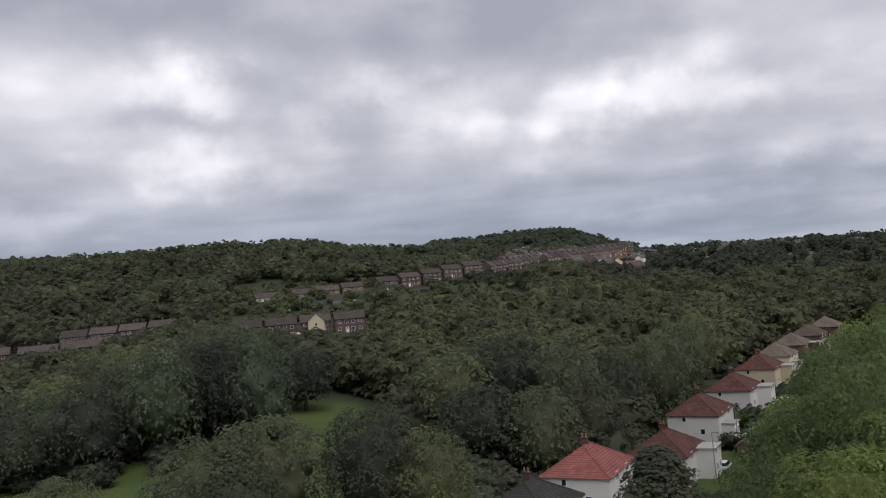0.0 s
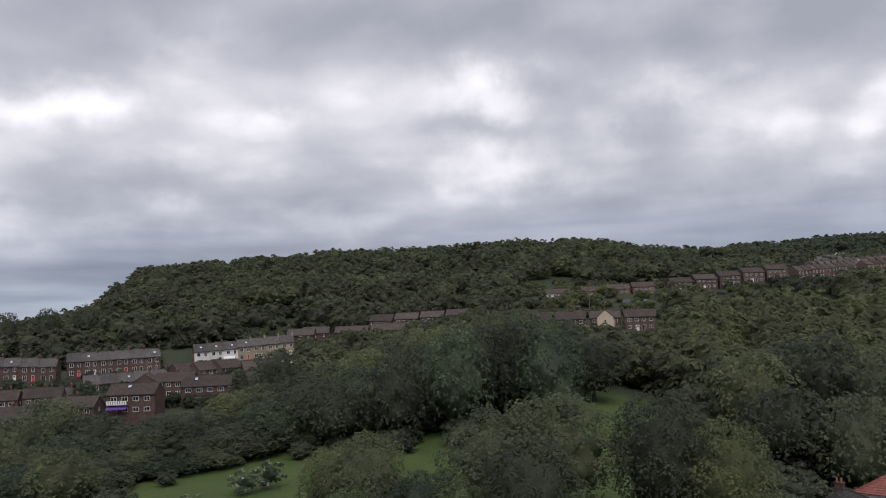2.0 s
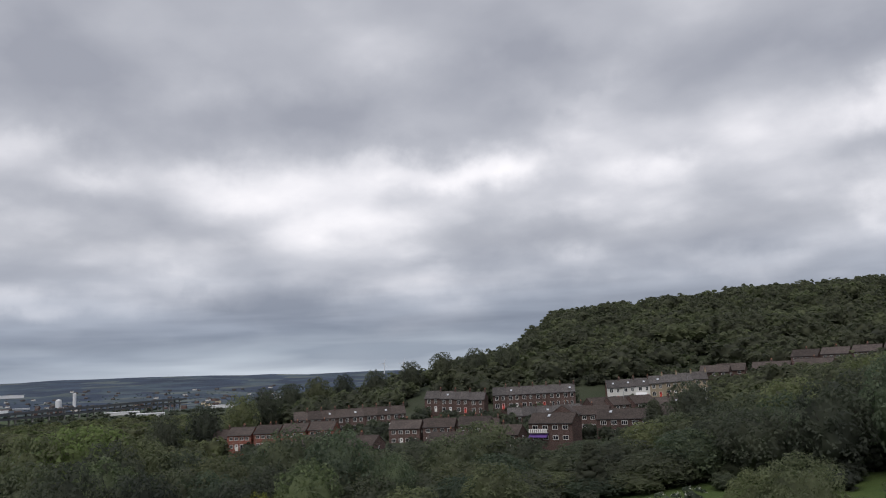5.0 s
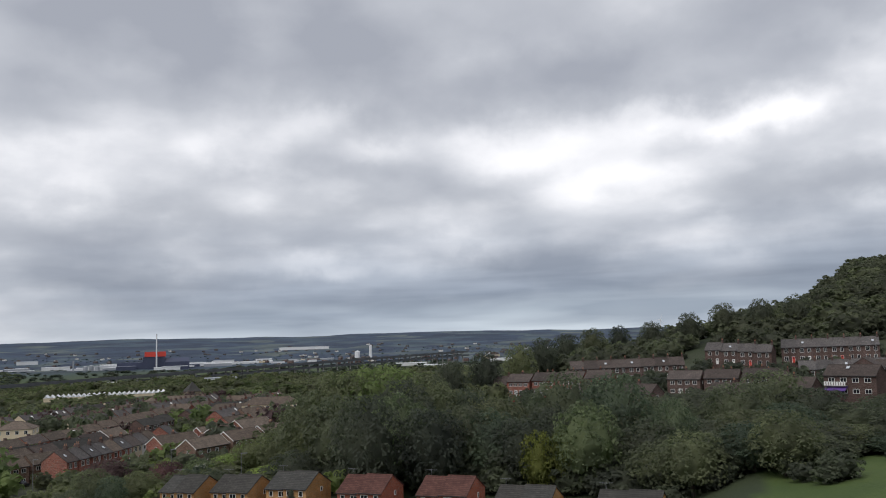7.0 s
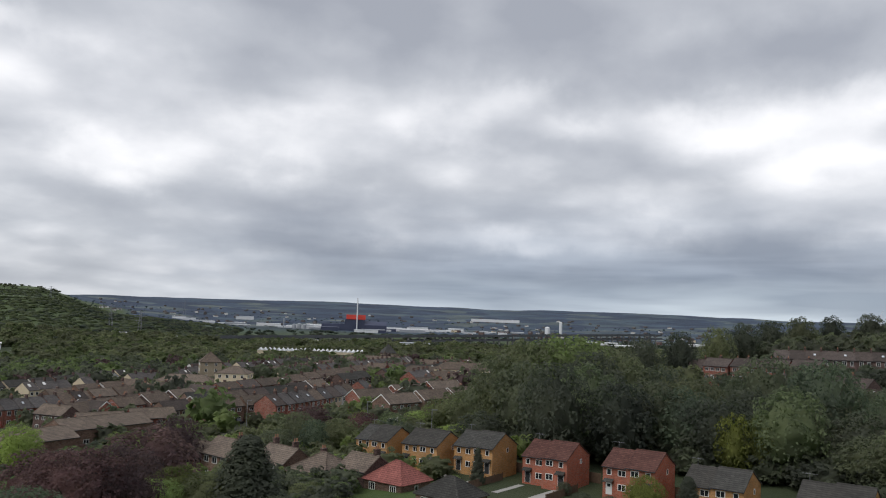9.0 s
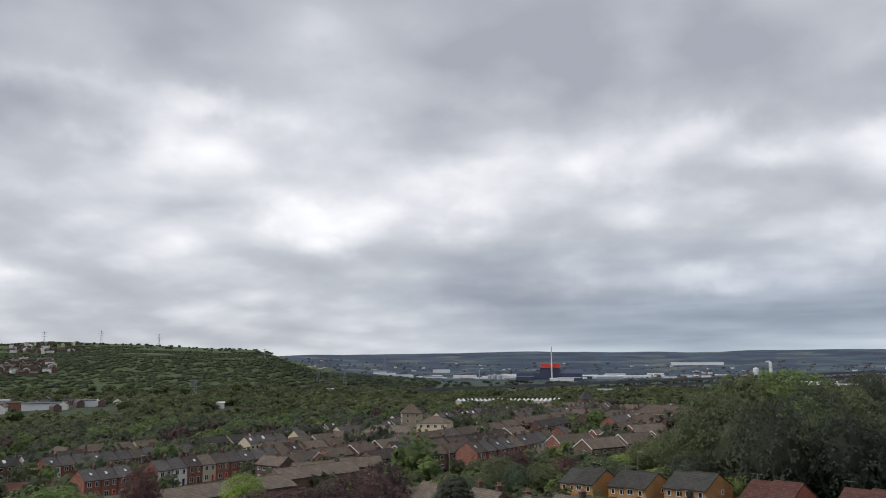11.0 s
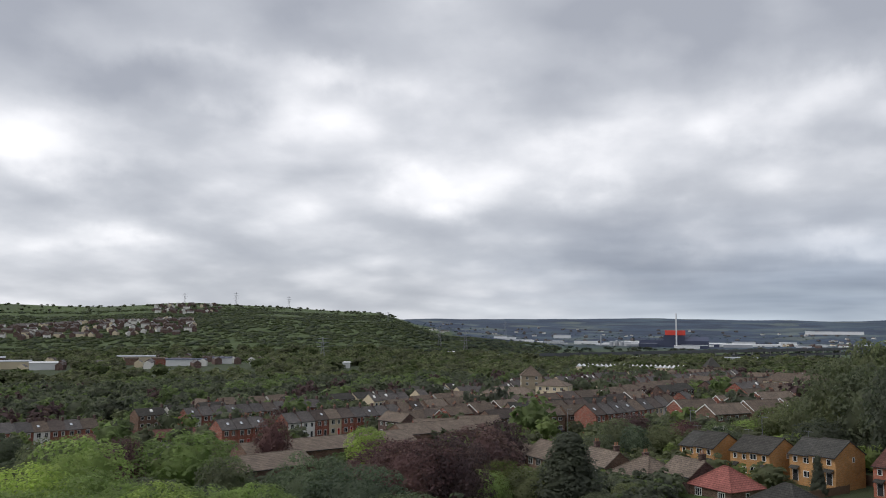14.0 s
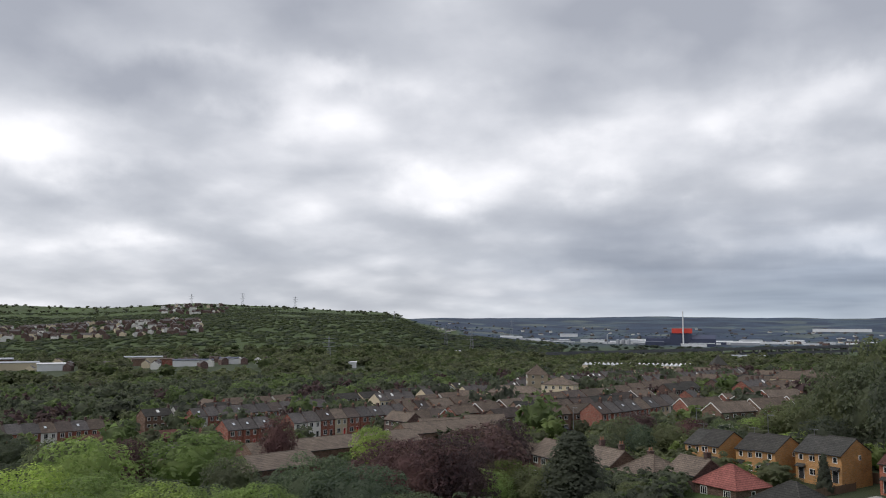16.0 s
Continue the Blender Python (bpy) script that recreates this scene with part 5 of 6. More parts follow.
def belt_top(b):
    return float(np.interp(b, list(BELT), list(BELT.values())))


stand([("broad" if k % 3 else "dark", b, 178 + 9 * math.sin(b * 1.7), belt_top(b) + 0.9 * math.sin(b * 2.3), 14) for k, b in enumerate(np.arange(9.5, 74, 2.2))], "trees of the long belt")
stand([("dark" if k % 3 else "grey", b, 156 + 7 * math.sin(b * 1.3), belt_top(b) - 2.6 + 1.2 * math.sin(b * 3.1), 13) for k, b in enumerate(np.arange(12.5, 72, 2.1))], "trees of the long belt")
stand([("broad" if k % 4 else "grey", b, (152 if b < 41 else 138) + 4 * math.sin(b * 2.1), belt_top(b) - 4.2 + 1.5 * math.sin(b * 1.9), 11) for k, b in enumerate(np.arange(31, 52, 1.9))], "trees of the long belt")
stand((("dark", 30.9, 196, 50.5, 12), ("conifer", 33.4, 196, 46, 9), ("conifer", 37.8, 150, 41, 8)), "trees behind the meadow")
stand((("fresh", 70.6, 186, 47, 21), ("broad", 67.4, 182, 44, 14), ("broad", 73.2, 182, 45, 15), ("broad", 75.2, 178, 41.5, 13), ("dark", 69.5, 172, 38, 13), ("dark", 72.2, 168, 35, 12), ("yellow", 59.9, 148, 35.4, 6.5), ("yellow", 58.2, 149, 34.8, 6.5), ("grey", 54.6, 164, 44.5, 14), ("grey", 51.0, 152, 40, 8), ("yellow", 65.4, 116, 29.4, 5.5), ("conifer", 62.7, 116, 29.6, 4.5), ("clipped", 76.4, 137, 28.4, 2.8)), "trees behind the brick estate")
stand((("dark", 47.3, 392, 64.0, 13), ("dark", 45.0, 396, 65.5, 12), ("dark", 51.9, 404, 57.5, 12), ("dark", 55.8, 400, 54.6, 13), ("dark", 42.8, 396, 66.5, 13), ("dark", 54.0, 410, 55.6, 11), ("dark", 49.4, 400, 60.5, 12), ("dark", 57.6, 380, 53.0, 13), ("broad", 60.8, 330, 49.0, 14), ("dark", 59.2, 350, 51.0, 12), ("dark", 63.2, 300, 47.0, 12), ("dark", 65.6, 280, 45.0, 12)), "dark trees along the shoulder")
# gardens towards the town
stand((
    ("broad", 75.0, 176, 35, 12), ("broad", 77.0, 190, 33, 12), ("dark", 76.2, 166, 31, 10), ("broad", 79.0, 200, 30, 10), ("broad", 81.5, 178, 26.5, 8), ("dark", 83.4, 176, 27, 8), ("broad", 89.8, 168, 26.5, 8), ("bright", 80.3, 200, 27, 9), ("grey", 82.3, 192, 27, 7.5), ("copper", 84.3, 196, 26.5, 8), ("broad", 85.8, 180, 27, 9), ("grey", 87.5, 172, 28, 6), ("broad", 88.6, 182, 28, 9), ("copper", 87.8, 215, 26, 11), ("bright", 78.0, 182, 26, 9),
    ("copper", 97.8, 128, 32.0, 14), ("copper", 101.6, 100, 34, 12), ("grey", 108.6, 84, 34.2, 10), ("grey", 105.8, 80, 34, 11), ("copper", 99.6, 101, 33.6, 11), ("copper", 96.5, 165, 29.0, 11), ("copper", 103.5, 108, 32.5, 13), ("conifer", 91.6, 110, 33.4, 10.5), ("yellow", 96.0, 114, 29.0, 8), ("broad", 94.2, 112, 28.4, 9), ("bright", 97.4, 108, 28.6, 8), ("broad", 89.6, 104, 27.2, 6), ("broad", 92.6, 136, 25.6, 7), ("dark", 90.4, 128, 25.2, 6), ("broad", 87.6, 120, 25.6, 6), ("grey", 102.4, 76, 32, 9), ("bright", 112.0, 74, 33.4, 9), ("broad", 109.0, 90, 30, 10), ("grey", 104.0, 72, 29, 8), ("copper", 111.8, 192, 26.6, 8.6), ("copper", 121.2, 152, 28.2, 8.4), ("bright", 117.3, 152, 28.5, 18), ("bright", 123.4, 134, 30.5, 15), ("broad", 114.6, 140, 25.8, 9), ("bright", 105.5, 190, 24.5, 10), ("broad", 125.6, 160, 27.0, 10), ("broad", 114.8, 205, 20, 10), ("broad", 105.6, 215, 21.5, 10),
    ("bright", 126.0, 78, 35.0, 12), ("bright", 122.0, 76, 34.4, 12), ("bright", 118.2, 74, 33.6, 11), ("bright", 115.0, 76, 32.8, 10), ("bright", 124.0, 68, 34.6, 11), ("bright", 119.8, 66, 33.8, 10), ("bright", 132.0, 76, 35.4, 12), ("broad", 127.5, 96, 31, 10), ("bright", 129.0, 70, 35.2, 12), ("broad", 124.5, 150, 24, 13), ("copper", 127.8, 130, 25.5, 8), ("broad", 119.5, 130, 24.5, 12), ("broad", 128.0, 240, 18, 10), ("bright", 118.0, 330, 13.5, 8)), "garden trees")

# ---- woods ----
def viaduct_way(b):
    """How far off the viaduct passes at a bearing."""
    return float(np.interp(b, (64.5, 79.0, 95.0), (1900, 1440, 1300)))


def scatter(count, b0, b1, d0, d1, h, spread=0.9, keep=None):
    out, tries = [], 0
    while len(out) < count:
        b, u = random.uniform(b0, b1), random.random()
        dist = math.sqrt(d0 * d0 + (d1 * d1 - d0 * d0) * u)
        if keep and not keep(b, dist):
            continue
        x, y = polar(b, dist)
        k = random.uniform(0.7, 1.2)
        if dist < 760 and not clear(x, y, h * spread * k * 0.35):
            tries += 1
            if tries > 40 * count:
                break
            continue
        out.append((x, y, h * k, h * spread * k * random.uniform(0.85, 1.2)))
    return out


def not_built(b, d):
    """Keeps trees off the streets of the slope."""
    if 26 < b < 62 and 215 < d < 362:
        return False
    if 3.5 < b <= 26 and 280 < d < 352:
        return False
    if -6 < b < 14.5 and 340 < d < 478:
        return False
    if 3.5 < b < 14 and 215 < d:
        return d > 480
    if -15 < b < -3 and 480 < d < 740:
        return False
    return True


WHITE_STREET = lambda b, d: -29 < b < -12 and d < 190 - 10.5 * (b + 12) and d > 95
woods("lower_wood", scatter(330, -30, 4, 172, 440, 16, 1.05, lambda b, d: not_built(b, d) and not (b > -6 and d > 335) and not (-29 < b < -15 and d < 205 - 10.5 * (b + 13))), [LEAF, LEAF_DARK, LEAF_DARK], "dense mixed wood in dark green leaf", 12, 700)
woods("near_wood_edge", scatter(60, -13, 3, 140, 185, 13, 1.0), [LEAF_DARK, LEAF], "edge of the wood beside the white houses", 14, 700)
woods("wood_fringe", scatter(60, -5.5, 4, 100, 142, 4.5, 1.3), [LEAF_DARK, LEAF, LEAF_GREY], "bushes along the foot of the wood", 12, 500)
woods("hillside_wood", scatter(900, -4, 46, 340, 660, 12, 1.2, not_built), [LEAF_DARK, LEAF, LEAF_DARK], "dark deciduous wood covering the hillside", 9, 240)
woods("middle_wood", scatter(150, 3, 29, 190, 284, 13.5, 1.1, not_built), [LEAF_DARK, LEAF], "wood between the meadow and the houses", 12, 650)
woods("low_thicket", scatter(130, 3, 14.5, 200, 286, 6, 1.5), [LEAF, LEAF_DARK], "low thicket below the houses", 10, 300)
woods("upper_gardens", scatter(280, -6, 27, 285, 480, 5.0, 1.2), [LEAF, LEAF_DARK, LEAF_DARK], "shrubs and hedges between the upper houses", 6, 45)
woods("row_screen", scatter(90, 15, 29, 268, 322, 9, 1.1), [LEAF_DARK, LEAF], "trees standing before the row of houses", 11, 300)
woods("hill_top_trees", scatter(190, -12, 41, 600, 720, 12, 0.95), [LEAF_DARK], "tree line along the top of the hill", 8, 110)
woods("far_hill_wood", scatter(300, -14, 0, 740, 1080, 13, 1.3), [LEAF_DARK, LEAF_FAR_HAZED], "dark wood on the far hill top", 6, 80)
woods("ridge_trees", scatter(260, -32, -12, 440, 900, 12, 1.1, not_built), [LEAF_DARK, LEAF_DARK, LEAF], "scattered trees along the rise", 8, 120)
woods("shoulder_trees", scatter(190, 43, 62, 350, 520, 10, 1.1), [LEAF_DARK, LEAF, LEAF_DARK], "trees on the shoulder of the hill", 9, 150)
woods("slope_gardens", scatter(300, 24, 63, 195, 366, 4.6, 1.1), [LEAF, LEAF_DARK, LEAF_DARK], "shrubs and small trees between the houses", 7, 70)
woods("town_gardens", scatter(760, 76, 132, 215, 580, 7.0, 1.0), [LEAF, LEAF_DARK, LEAF, LEAF_FRESH], "garden trees and hedges between the streets", 6, 45)
woods("estate_hedges", scatter(260, 72, 100, 140, 245, 5.0, 1.2), [LEAF, LEAF_FRESH, LEAF, LEAF_DARK], "garden shrubs and hedges", 8, 240)
woods("estate_thicket", scatter(230, 47, 79, 118, 172, 6.0, 1.2, lambda b, d: d > 158 - 1.0 * (79 - b) + 9), [LEAF_DARK, LEAF], "shrubs and undergrowth behind the brick houses", 9, 420)
woods("belt_undergrowth", scatter(130, 11, 52, 112, 166, 4.0, 1.3, lambda b, d: d > (142 if b < 41 else 126) - 4 * math.sin(b * 0.35)), [LEAF_DARK, LEAF], "brambles and bushes under the tree belt", 8, 420)
woods("street_gardens", scatter(170, -30, -11, 96, 330, 5.0, 1.2, lambda b, d: d < 240 - 11.5 * (b + 13) and d > 100), [LEAF_DARK, LEAF, LEAF_FRESH], "garden shrubs round the white houses", 9, 330)
woods("lower_gardens", scatter(190, 97, 131, 84, 230, 5.0, 1.3), [LEAF, LEAF_FRESH, LEAF], "shrubs and small trees round the long roofs", 9, 330)
woods("town_trees", scatter(230, 77, 132, 240, 580, 11.5, 0.85), [LEAF, LEAF_DARK, LEAF, LEAF_FRESH, LEAF_COPPER], "taller trees rising between the town roofs", 8, 90)
woods("side_trees", scatter(150, 62, 78, 188, 340, 9, 1.1), [LEAF, LEAF_DARK], "trees between the belt and the town", 9, 260)
woods("near_hedges", scatter(70, 85, 97, 112, 150, 4.2, 1.2), [LEAF, LEAF_DARK, LEAF_FRESH], "tall garden hedges below the brown brick houses", 9, 400)
woods("hillside_scrub", scatter(280, 24, 47, 352, 470, 6, 1.2), [LEAF_DARK, LEAF], "scrub filling the gaps on the hillside", 6, 45)
woods("upper_scrub", scatter(130, -6, 15, 330, 485, 4, 1.2), [LEAF_DARK, LEAF], "scrub and hedges round the upper houses", 6, 45)
woods("road_gardens", scatter(640, -15, -2, 430, 760, 7.5, 1.2), [LEAF_DARK], "garden trees along the hill road", 5, 30)
woods("river_trees", scatter(1800, 62, 133, 575, 1150, 11, 1.35, lambda b, d: not (79 < b < 93.5 and 690 < d < 950) and not ((113.4 < b < 122 or 124.6 < b < 130) and 745 < d < 985) and not (106 < b < 108 and 700 < d < 860)), [LEAF, LEAF_DARK, LEAF_HEATH], "trees along the valley floor", 6, 44)
woods("town_edge_trees", scatter(360, 98, 133, 385, 600, 11, 1.15), [LEAF, LEAF, LEAF_DARK, LEAF_FRESH], "trees between the town and the river", 8, 110)
woods("valley_trees", scatter(620, 62, 103, 1080, 1950, 6, 2.2, lambda b, d: abs(d - viaduct_way(b)) > 45), [LEAF_FAR_HAZED, LEAF_DARK], "belts of trees across the valley", 4, 20)
woods("scrub_hill", scatter(9000, 93, 133, 1050, 2150, 7, 2.3, lambda b, d: noise.noise((b / 3, d / 130, 0.5)) > -0.42 + 0.5 * max(0.0, (d - 1750) / 400)), [LEAF_HEATH, LEAF_FAR_HAZED, LEAF_HEATH], "scrub and small trees over the far hillside", 3, 0, sink=0.42)
woods("distant_woods", scatter(800, 52, 104, 1960, 3300, 5, 2.4), [LEAF_HAZED, LEAF_FAR_HAZED, LEAF_HAZED], "hedgerows and copses in the distance", 3, 0, sink=0.35)
woods("hedge_line", scatter(170, 104, 132, 2150, 2400, 9, 1.5), [LEAF_DARK], "trees along the far hill top", 4, 0)

# ---- works in the valley ----
def shed(b, dist, w, d, h, mat, label, turn=None, roof=None, z=None, ridge_h=0.12):
    x, y = polar(b, dist)
    base = ground(x, y) if z is None else z
    s = Solid()
    s.along_x([(-d / 2, -4), (d / 2, -4), (d / 2, h), (0, h * (1 + ridge_h)), (-d / 2, h)], -w / 2, w / 2)
    t = toward(x, y, math.cos(radians(b)), math.sin(radians(b))) if turn is None else turn
    ob = thing("warehouse", x, y, base, t, label, "warehouse", "industrial sheds in the valley")
    part("wall", s.done("wall", mat), ob)
    r = Solid()
    r.along_x([(-d / 2 - 0.5, h), (0, h * (1 + ridge_h) + 0.1), (d / 2 + 0.5, h), (d / 2 + 0.5, h + 0.5), (0, h * (1 + ridge_h) + 0.6), (-d / 2 - 0.5, h + 0.5)], -w / 2 - 0.5, w / 2 + 0.5)
    part("roof", r.done("roof", roof or mat), ob)
    return ob


W, G, N = STEEL_WHITE, STEEL_GREY, STEEL_BLUE
for k in range(46):
    b, dist = random.uniform(74, 98), random.uniform(2080, 2650)
    shed(round(b, 2), round(dist), random.choice((16, 24, 36, 60)), 22, random.choice((3, 4, 5, 6)), random.choice((W, W, G)), "pale industrial shed among trees in the valley", roof=random.choice((W, W, G)))
shed(75.5, 2600, 150, 50, 3.4, W, "very long low white warehouse building", z=40)
for b, dist, w, d, h, m, r in (
        (92.6, 2900, 60, 40, 14, W, G), (91.0, 2500, 70, 30, 9, W, W), (87.6, 2650, 80, 40, 10, W, W), (86.0, 2600, 60, 40, 9, N, G), (83.2, 2350, 70, 40, 10, N, N), (82.4, 2500, 90, 40, 10, W, W),
        (80.8, 2600, 60, 40, 12, W, G), (79.6, 2400, 90, 40, 8, W, W), (81.2, 2250, 70, 36, 9, G, W), (84.4, 2350, 60, 36, 8, G, W), (78.2, 2700, 50, 36, 10, W, W), (88.6, 2150, 45, 30, 12, W, G),
        (86.9, 2120, 44, 30, 12, N, N), (83.9, 2120, 60, 30, 11, N, G), (87.9, 1250, 40, 24, 7, W, W), (85.5, 1180, 40, 22, 6, W, W), (81.0, 1120, 40, 24, 7, W, G), (84.0, 1300, 60, 26, 8, G, W),
        (66.5, 1500, 45, 30, 7, W, W), (68.2, 1650, 60, 30, 7, W, W), (62.0, 1900, 50, 40, 8, W, W), (57.5, 2100, 80, 40, 9, W, W), (128.4, 960, 44, 22, 11, RENDER_CREAM, G), (126.4, 930, 26, 18, 10, W, W), (117.9, 900, 40, 16, 9, W, N), (115.6, 930, 20, 14, 9, W, N), (107.4, 850, 9, 8, 8, W, W), (129.4, 1010, 30, 20, 14, BRICK_BROWN, G), (119.6, 940, 16, 10, 10, BRICK_RED, TILE_BROWN), (121.3, 955, 14, 10, 10, BRICK_BROWN, TILE_BROWN), (93.0, 1050, 40, 18, 5, W, W), (97.5, 1150, 26, 14, 5, W, W), (121.0, 985, 40, 14, 12, RENDER_CREAM, G), (100.5, 1200, 22, 12, 5, W, W)):
    shed(b, dist, w, d, h * 0.68, m, "white-roofed industrial shed in the valley" if r is W else "brick works building with a tiled roof" if r is TILE_BROWN else "grey-roofed industrial shed in the valley", roof=r)


def sawtooth(b0, b1, dist, count):
    """A works with a white sawtooth roof."""
    x0, y0 = polar(b0, dist)
    x1, y1 = polar(b1, dist)
    L = math.hypot(x1 - x0, y1 - y0)
    ob = thing("works", (x0 + x1) / 2, (y0 + y1) / 2, ground((x0 + x1) / 2, (y0 + y1) / 2) - 3.6, toward(x0, y0, x1 - x0, y1 - y0), "long works with a white sawtooth roof", "factory")
    s = Solid()
    s.box(-L / 2, L / 2, -14, 14, -4, 6.98)
    part("wall", s.done("wall", RENDER_CREAM), ob)
    tooth = Solid()
    k = L / count
    v = [(-k / 2, -14.3, 7), (k / 2, -14.3, 7), (0, -14.3, 9.4), (-k / 2, 14.3, 7), (k / 2, 14.3, 7), (0, 14.3, 9.4)]
    tooth.poly(v, [(0, 1, 2), (5, 4, 3), (0, 3, 4, 1), (1, 4, 5, 2), (2, 5, 3, 0)])
    me = tooth.done("roof_bay", STEEL_WHITE)
    for i in range(count):
        part("roof_bay", me, ob, (-L / 2 + k * (i + 0.5), 0, 0))


sawtooth(91.6, 84.4, 930, 24)


def power_station():
    x, y = polar(85.1, 2200)
    ob = thing("power_station", x, y, ground(x, y), toward(x, y, math.cos(radians(85)), math.sin(radians(85))), "power station with a navy hall, red top and chimney", "power station")
    s = Solid()
    s.box(-30, 22, -18, 18, -3, 30)
    part("boiler_hall", s.done("boiler_hall", N), ob)
    s = Solid()
    s.box(-26, 24, -20, 16, 30, 42)
    part("upper_storey", s.done("upper_storey", STEEL_RED), ob)
    s = Solid()
    s.along_x([(-25, -3), (25, -3), (25, 20), (0, 26), (-25, 16)], 22, 80)
    part("turbine_hall", s.done("turbine_hall", STEEL_BLUE), ob)
    s = Solid()
    s.box(-90, -30, -16, 16, -3, 17)
    part("fuel_store", s.done("fuel_store", STEEL_BLUE), ob)
    s = Solid()
    s.tube(0, 0, 0, 86, 1.9, 1.4, 12)
    s.tube(0, 0, 86, 88, 1.6, 1.6, 12)
    part("chimney_stack", s.done("chimney_stack", STEEL_WHITE), ob, (2, -26, -3))


power_station()


def silo(b, dist, r, h, label="tall white storage silo beside the works"):
    x, y = polar(b, dist)
    s = Solid()
    s.tube(0, 0, -5, h, r, r, 14)
    s.tube(0, 0, h, h + r * 0.4, r, r * 0.2, 14)
    ob = new("silo", s.done("silo", STEEL_WHITE if b < 80 else STEEL_GREY))
    ob.matrix_basis = pose(x, y, ground(x, y))
    return tagged(ob, label, "silo", "white silos")


for b, dist, r, h in ((90.0, 2100, 1.6, 24), (89.3, 2100, 5, 11), (88.95, 2110, 5, 12.5), (88.6, 2105, 5, 11), (71.9, 2500, 8, 20), (71.0, 2500, 4.5, 38)):
    silo(b, dist, r, h)


STEEL_DARK = plain_mat("weathered_steel", (0.085, 0.09, 0.10), 0.7, vary=0.2, scale=0.1)


def viaduct():
    """A long two-deck motorway viaduct on pairs of piers."""
    a, b = Vector((*polar(95.0, 1300), 0)), Vector((*polar(64.5, 1900), 0))
    L = (b - a).length
    ob = thing("viaduct", *((a + b) / 2).xy, 0, math.degrees(math.atan2(b.y - a.y, b.x - a.x)), "long two-level steel motorway viaduct on concrete piers", "viaduct")
    ob.matrix_basis = pose(*((a + b) / 2).xy, 3.0, 0, -math.degrees(math.atan2(19.0, L)), math.degrees(math.atan2(b.y - a.y, b.x - a.x)))
    for name, z, depth in (("upper_deck", 12.5, 2.6), ("lower_deck", 4.5, 2.4)):
        s = Solid()
        s.box(-L / 2, L / 2, -11, 11, z - depth, z)
        deck = part(name, s.done(name, STEEL_DARK), ob)
        s = Solid()
        s.box(-L / 2, L / 2, -0.2, 0.2, z, z + 1.2)
        rail = s.done("parapet", STEEL_DARK)
        for e in (-10.8, 10.8):
            part("parapet", rail, deck, (0, e, 0))
    s = Solid()
    s.box(-1.2, 1.2, -1.2, 1.2, -22, 9.9)
    me = s.done("pier", CONCRETE)
    for i in range(int(L / 34)):
        for e in (-7.8, 7.8):
            part("pier", me, ob, (-L / 2 + 17 + 34 * i, e, 0))


viaduct()


def pylon(b, dist, h):
    """A lattice mast with three pairs of arms."""
    x, y = polar(b, dist)
    s = Solid()
    w = 0.16 * h
    for sx in (-1, 1):
        for sy in (-1, 1):
            r0 = [(sx * w / 2 + dx, sy * w / 2 + dy) for dx, dy in ((-0.18, -0.18), (0.18, -0.18), (0.18, 0.18), (-0.18, 0.18))]
            r1 = [(dx + sx * 0.4, dy + sy * 0.4) for dx, dy in ((-0.12, -0.12), (0.12, -0.12), (0.12, 0.12), (-0.12, 0.12))]
            s.along_z([(-3, r0), (h, r1)])
    for k, (z, arm) in enumerate(((0.6, 7.0), (0.76, 8.5), (0.92, 6.0))):
        s.box(-arm, arm, -0.3, 0.3, h * z, h * z + 0.45)
    for k in range(8):
        t = k / 8
        e = w / 2 * (1 - t)
        s.box(-e, e, -e - 0.1, -e + 0.1, h * t, h * t + 0.2)
    ob = new("pylon", s.done("pylon", GALVANISED))
    ob.matrix_basis = pose(x, y, ground(x, y), 0, 0, b + 20)
    return tagged(ob, "tall grey steel lattice electricity pylon", "pylon", "electricity pylons")


for b, dist, h in ((114.9, 2330, 38), (111.4, 2350, 34), (118.2, 2350, 34), (104.6, 2000, 24), (99.2, 1150, 36), (101.0, 1350, 34), (109.0, 1000, 30), (96.5, 2900, 46)):
    pylon(b, dist, h)


def far_houses(name, spots, label):
    """Houses too far to count: walls and roofs, joined."""
    s = Solid()
    for x, y, z, w, d, h, a in spots:
        c, k = math.cos(a), math.sin(a)
        turn = lambda p: (x + p[0] * c - p[1] * k, y + p[0] * k + p[1] * c, z + p[2])
        v = [turn(p) for p in ((-w / 2, -d / 2, -3), (w / 2, -d / 2, -3), (w / 2, d / 2, -3), (-w / 2, d / 2, -3), (-w / 2, -d / 2, h), (w / 2, -d / 2, h), (w / 2, d / 2, h), (-w / 2, d / 2, h), (-w / 2, 0, h + 2.6), (w / 2, 0, h + 2.6))]
        m = random.choice((0, 0, 0, 0, 2, 4)) if name != "valley_town" else random.choice((2, 3, 3, 3))
        s.poly(v, [(0, 1, 5, 4), (2, 3, 7, 6)], m)
        s.poly(v, [(1, 2, 6, 9, 5), (3, 0, 4, 8, 7)], m)
        s.poly(v, [(4, 5, 9, 8), (6, 7, 8, 9)], random.choice((1, 3, 3)))
    ob = new(name, s.done(name, BRICK_DARK, TILE_DARK, RENDER_WHITE, SLATE, RENDER_CREAM))
    return tagged(ob, label, "houses", kind="stuff")


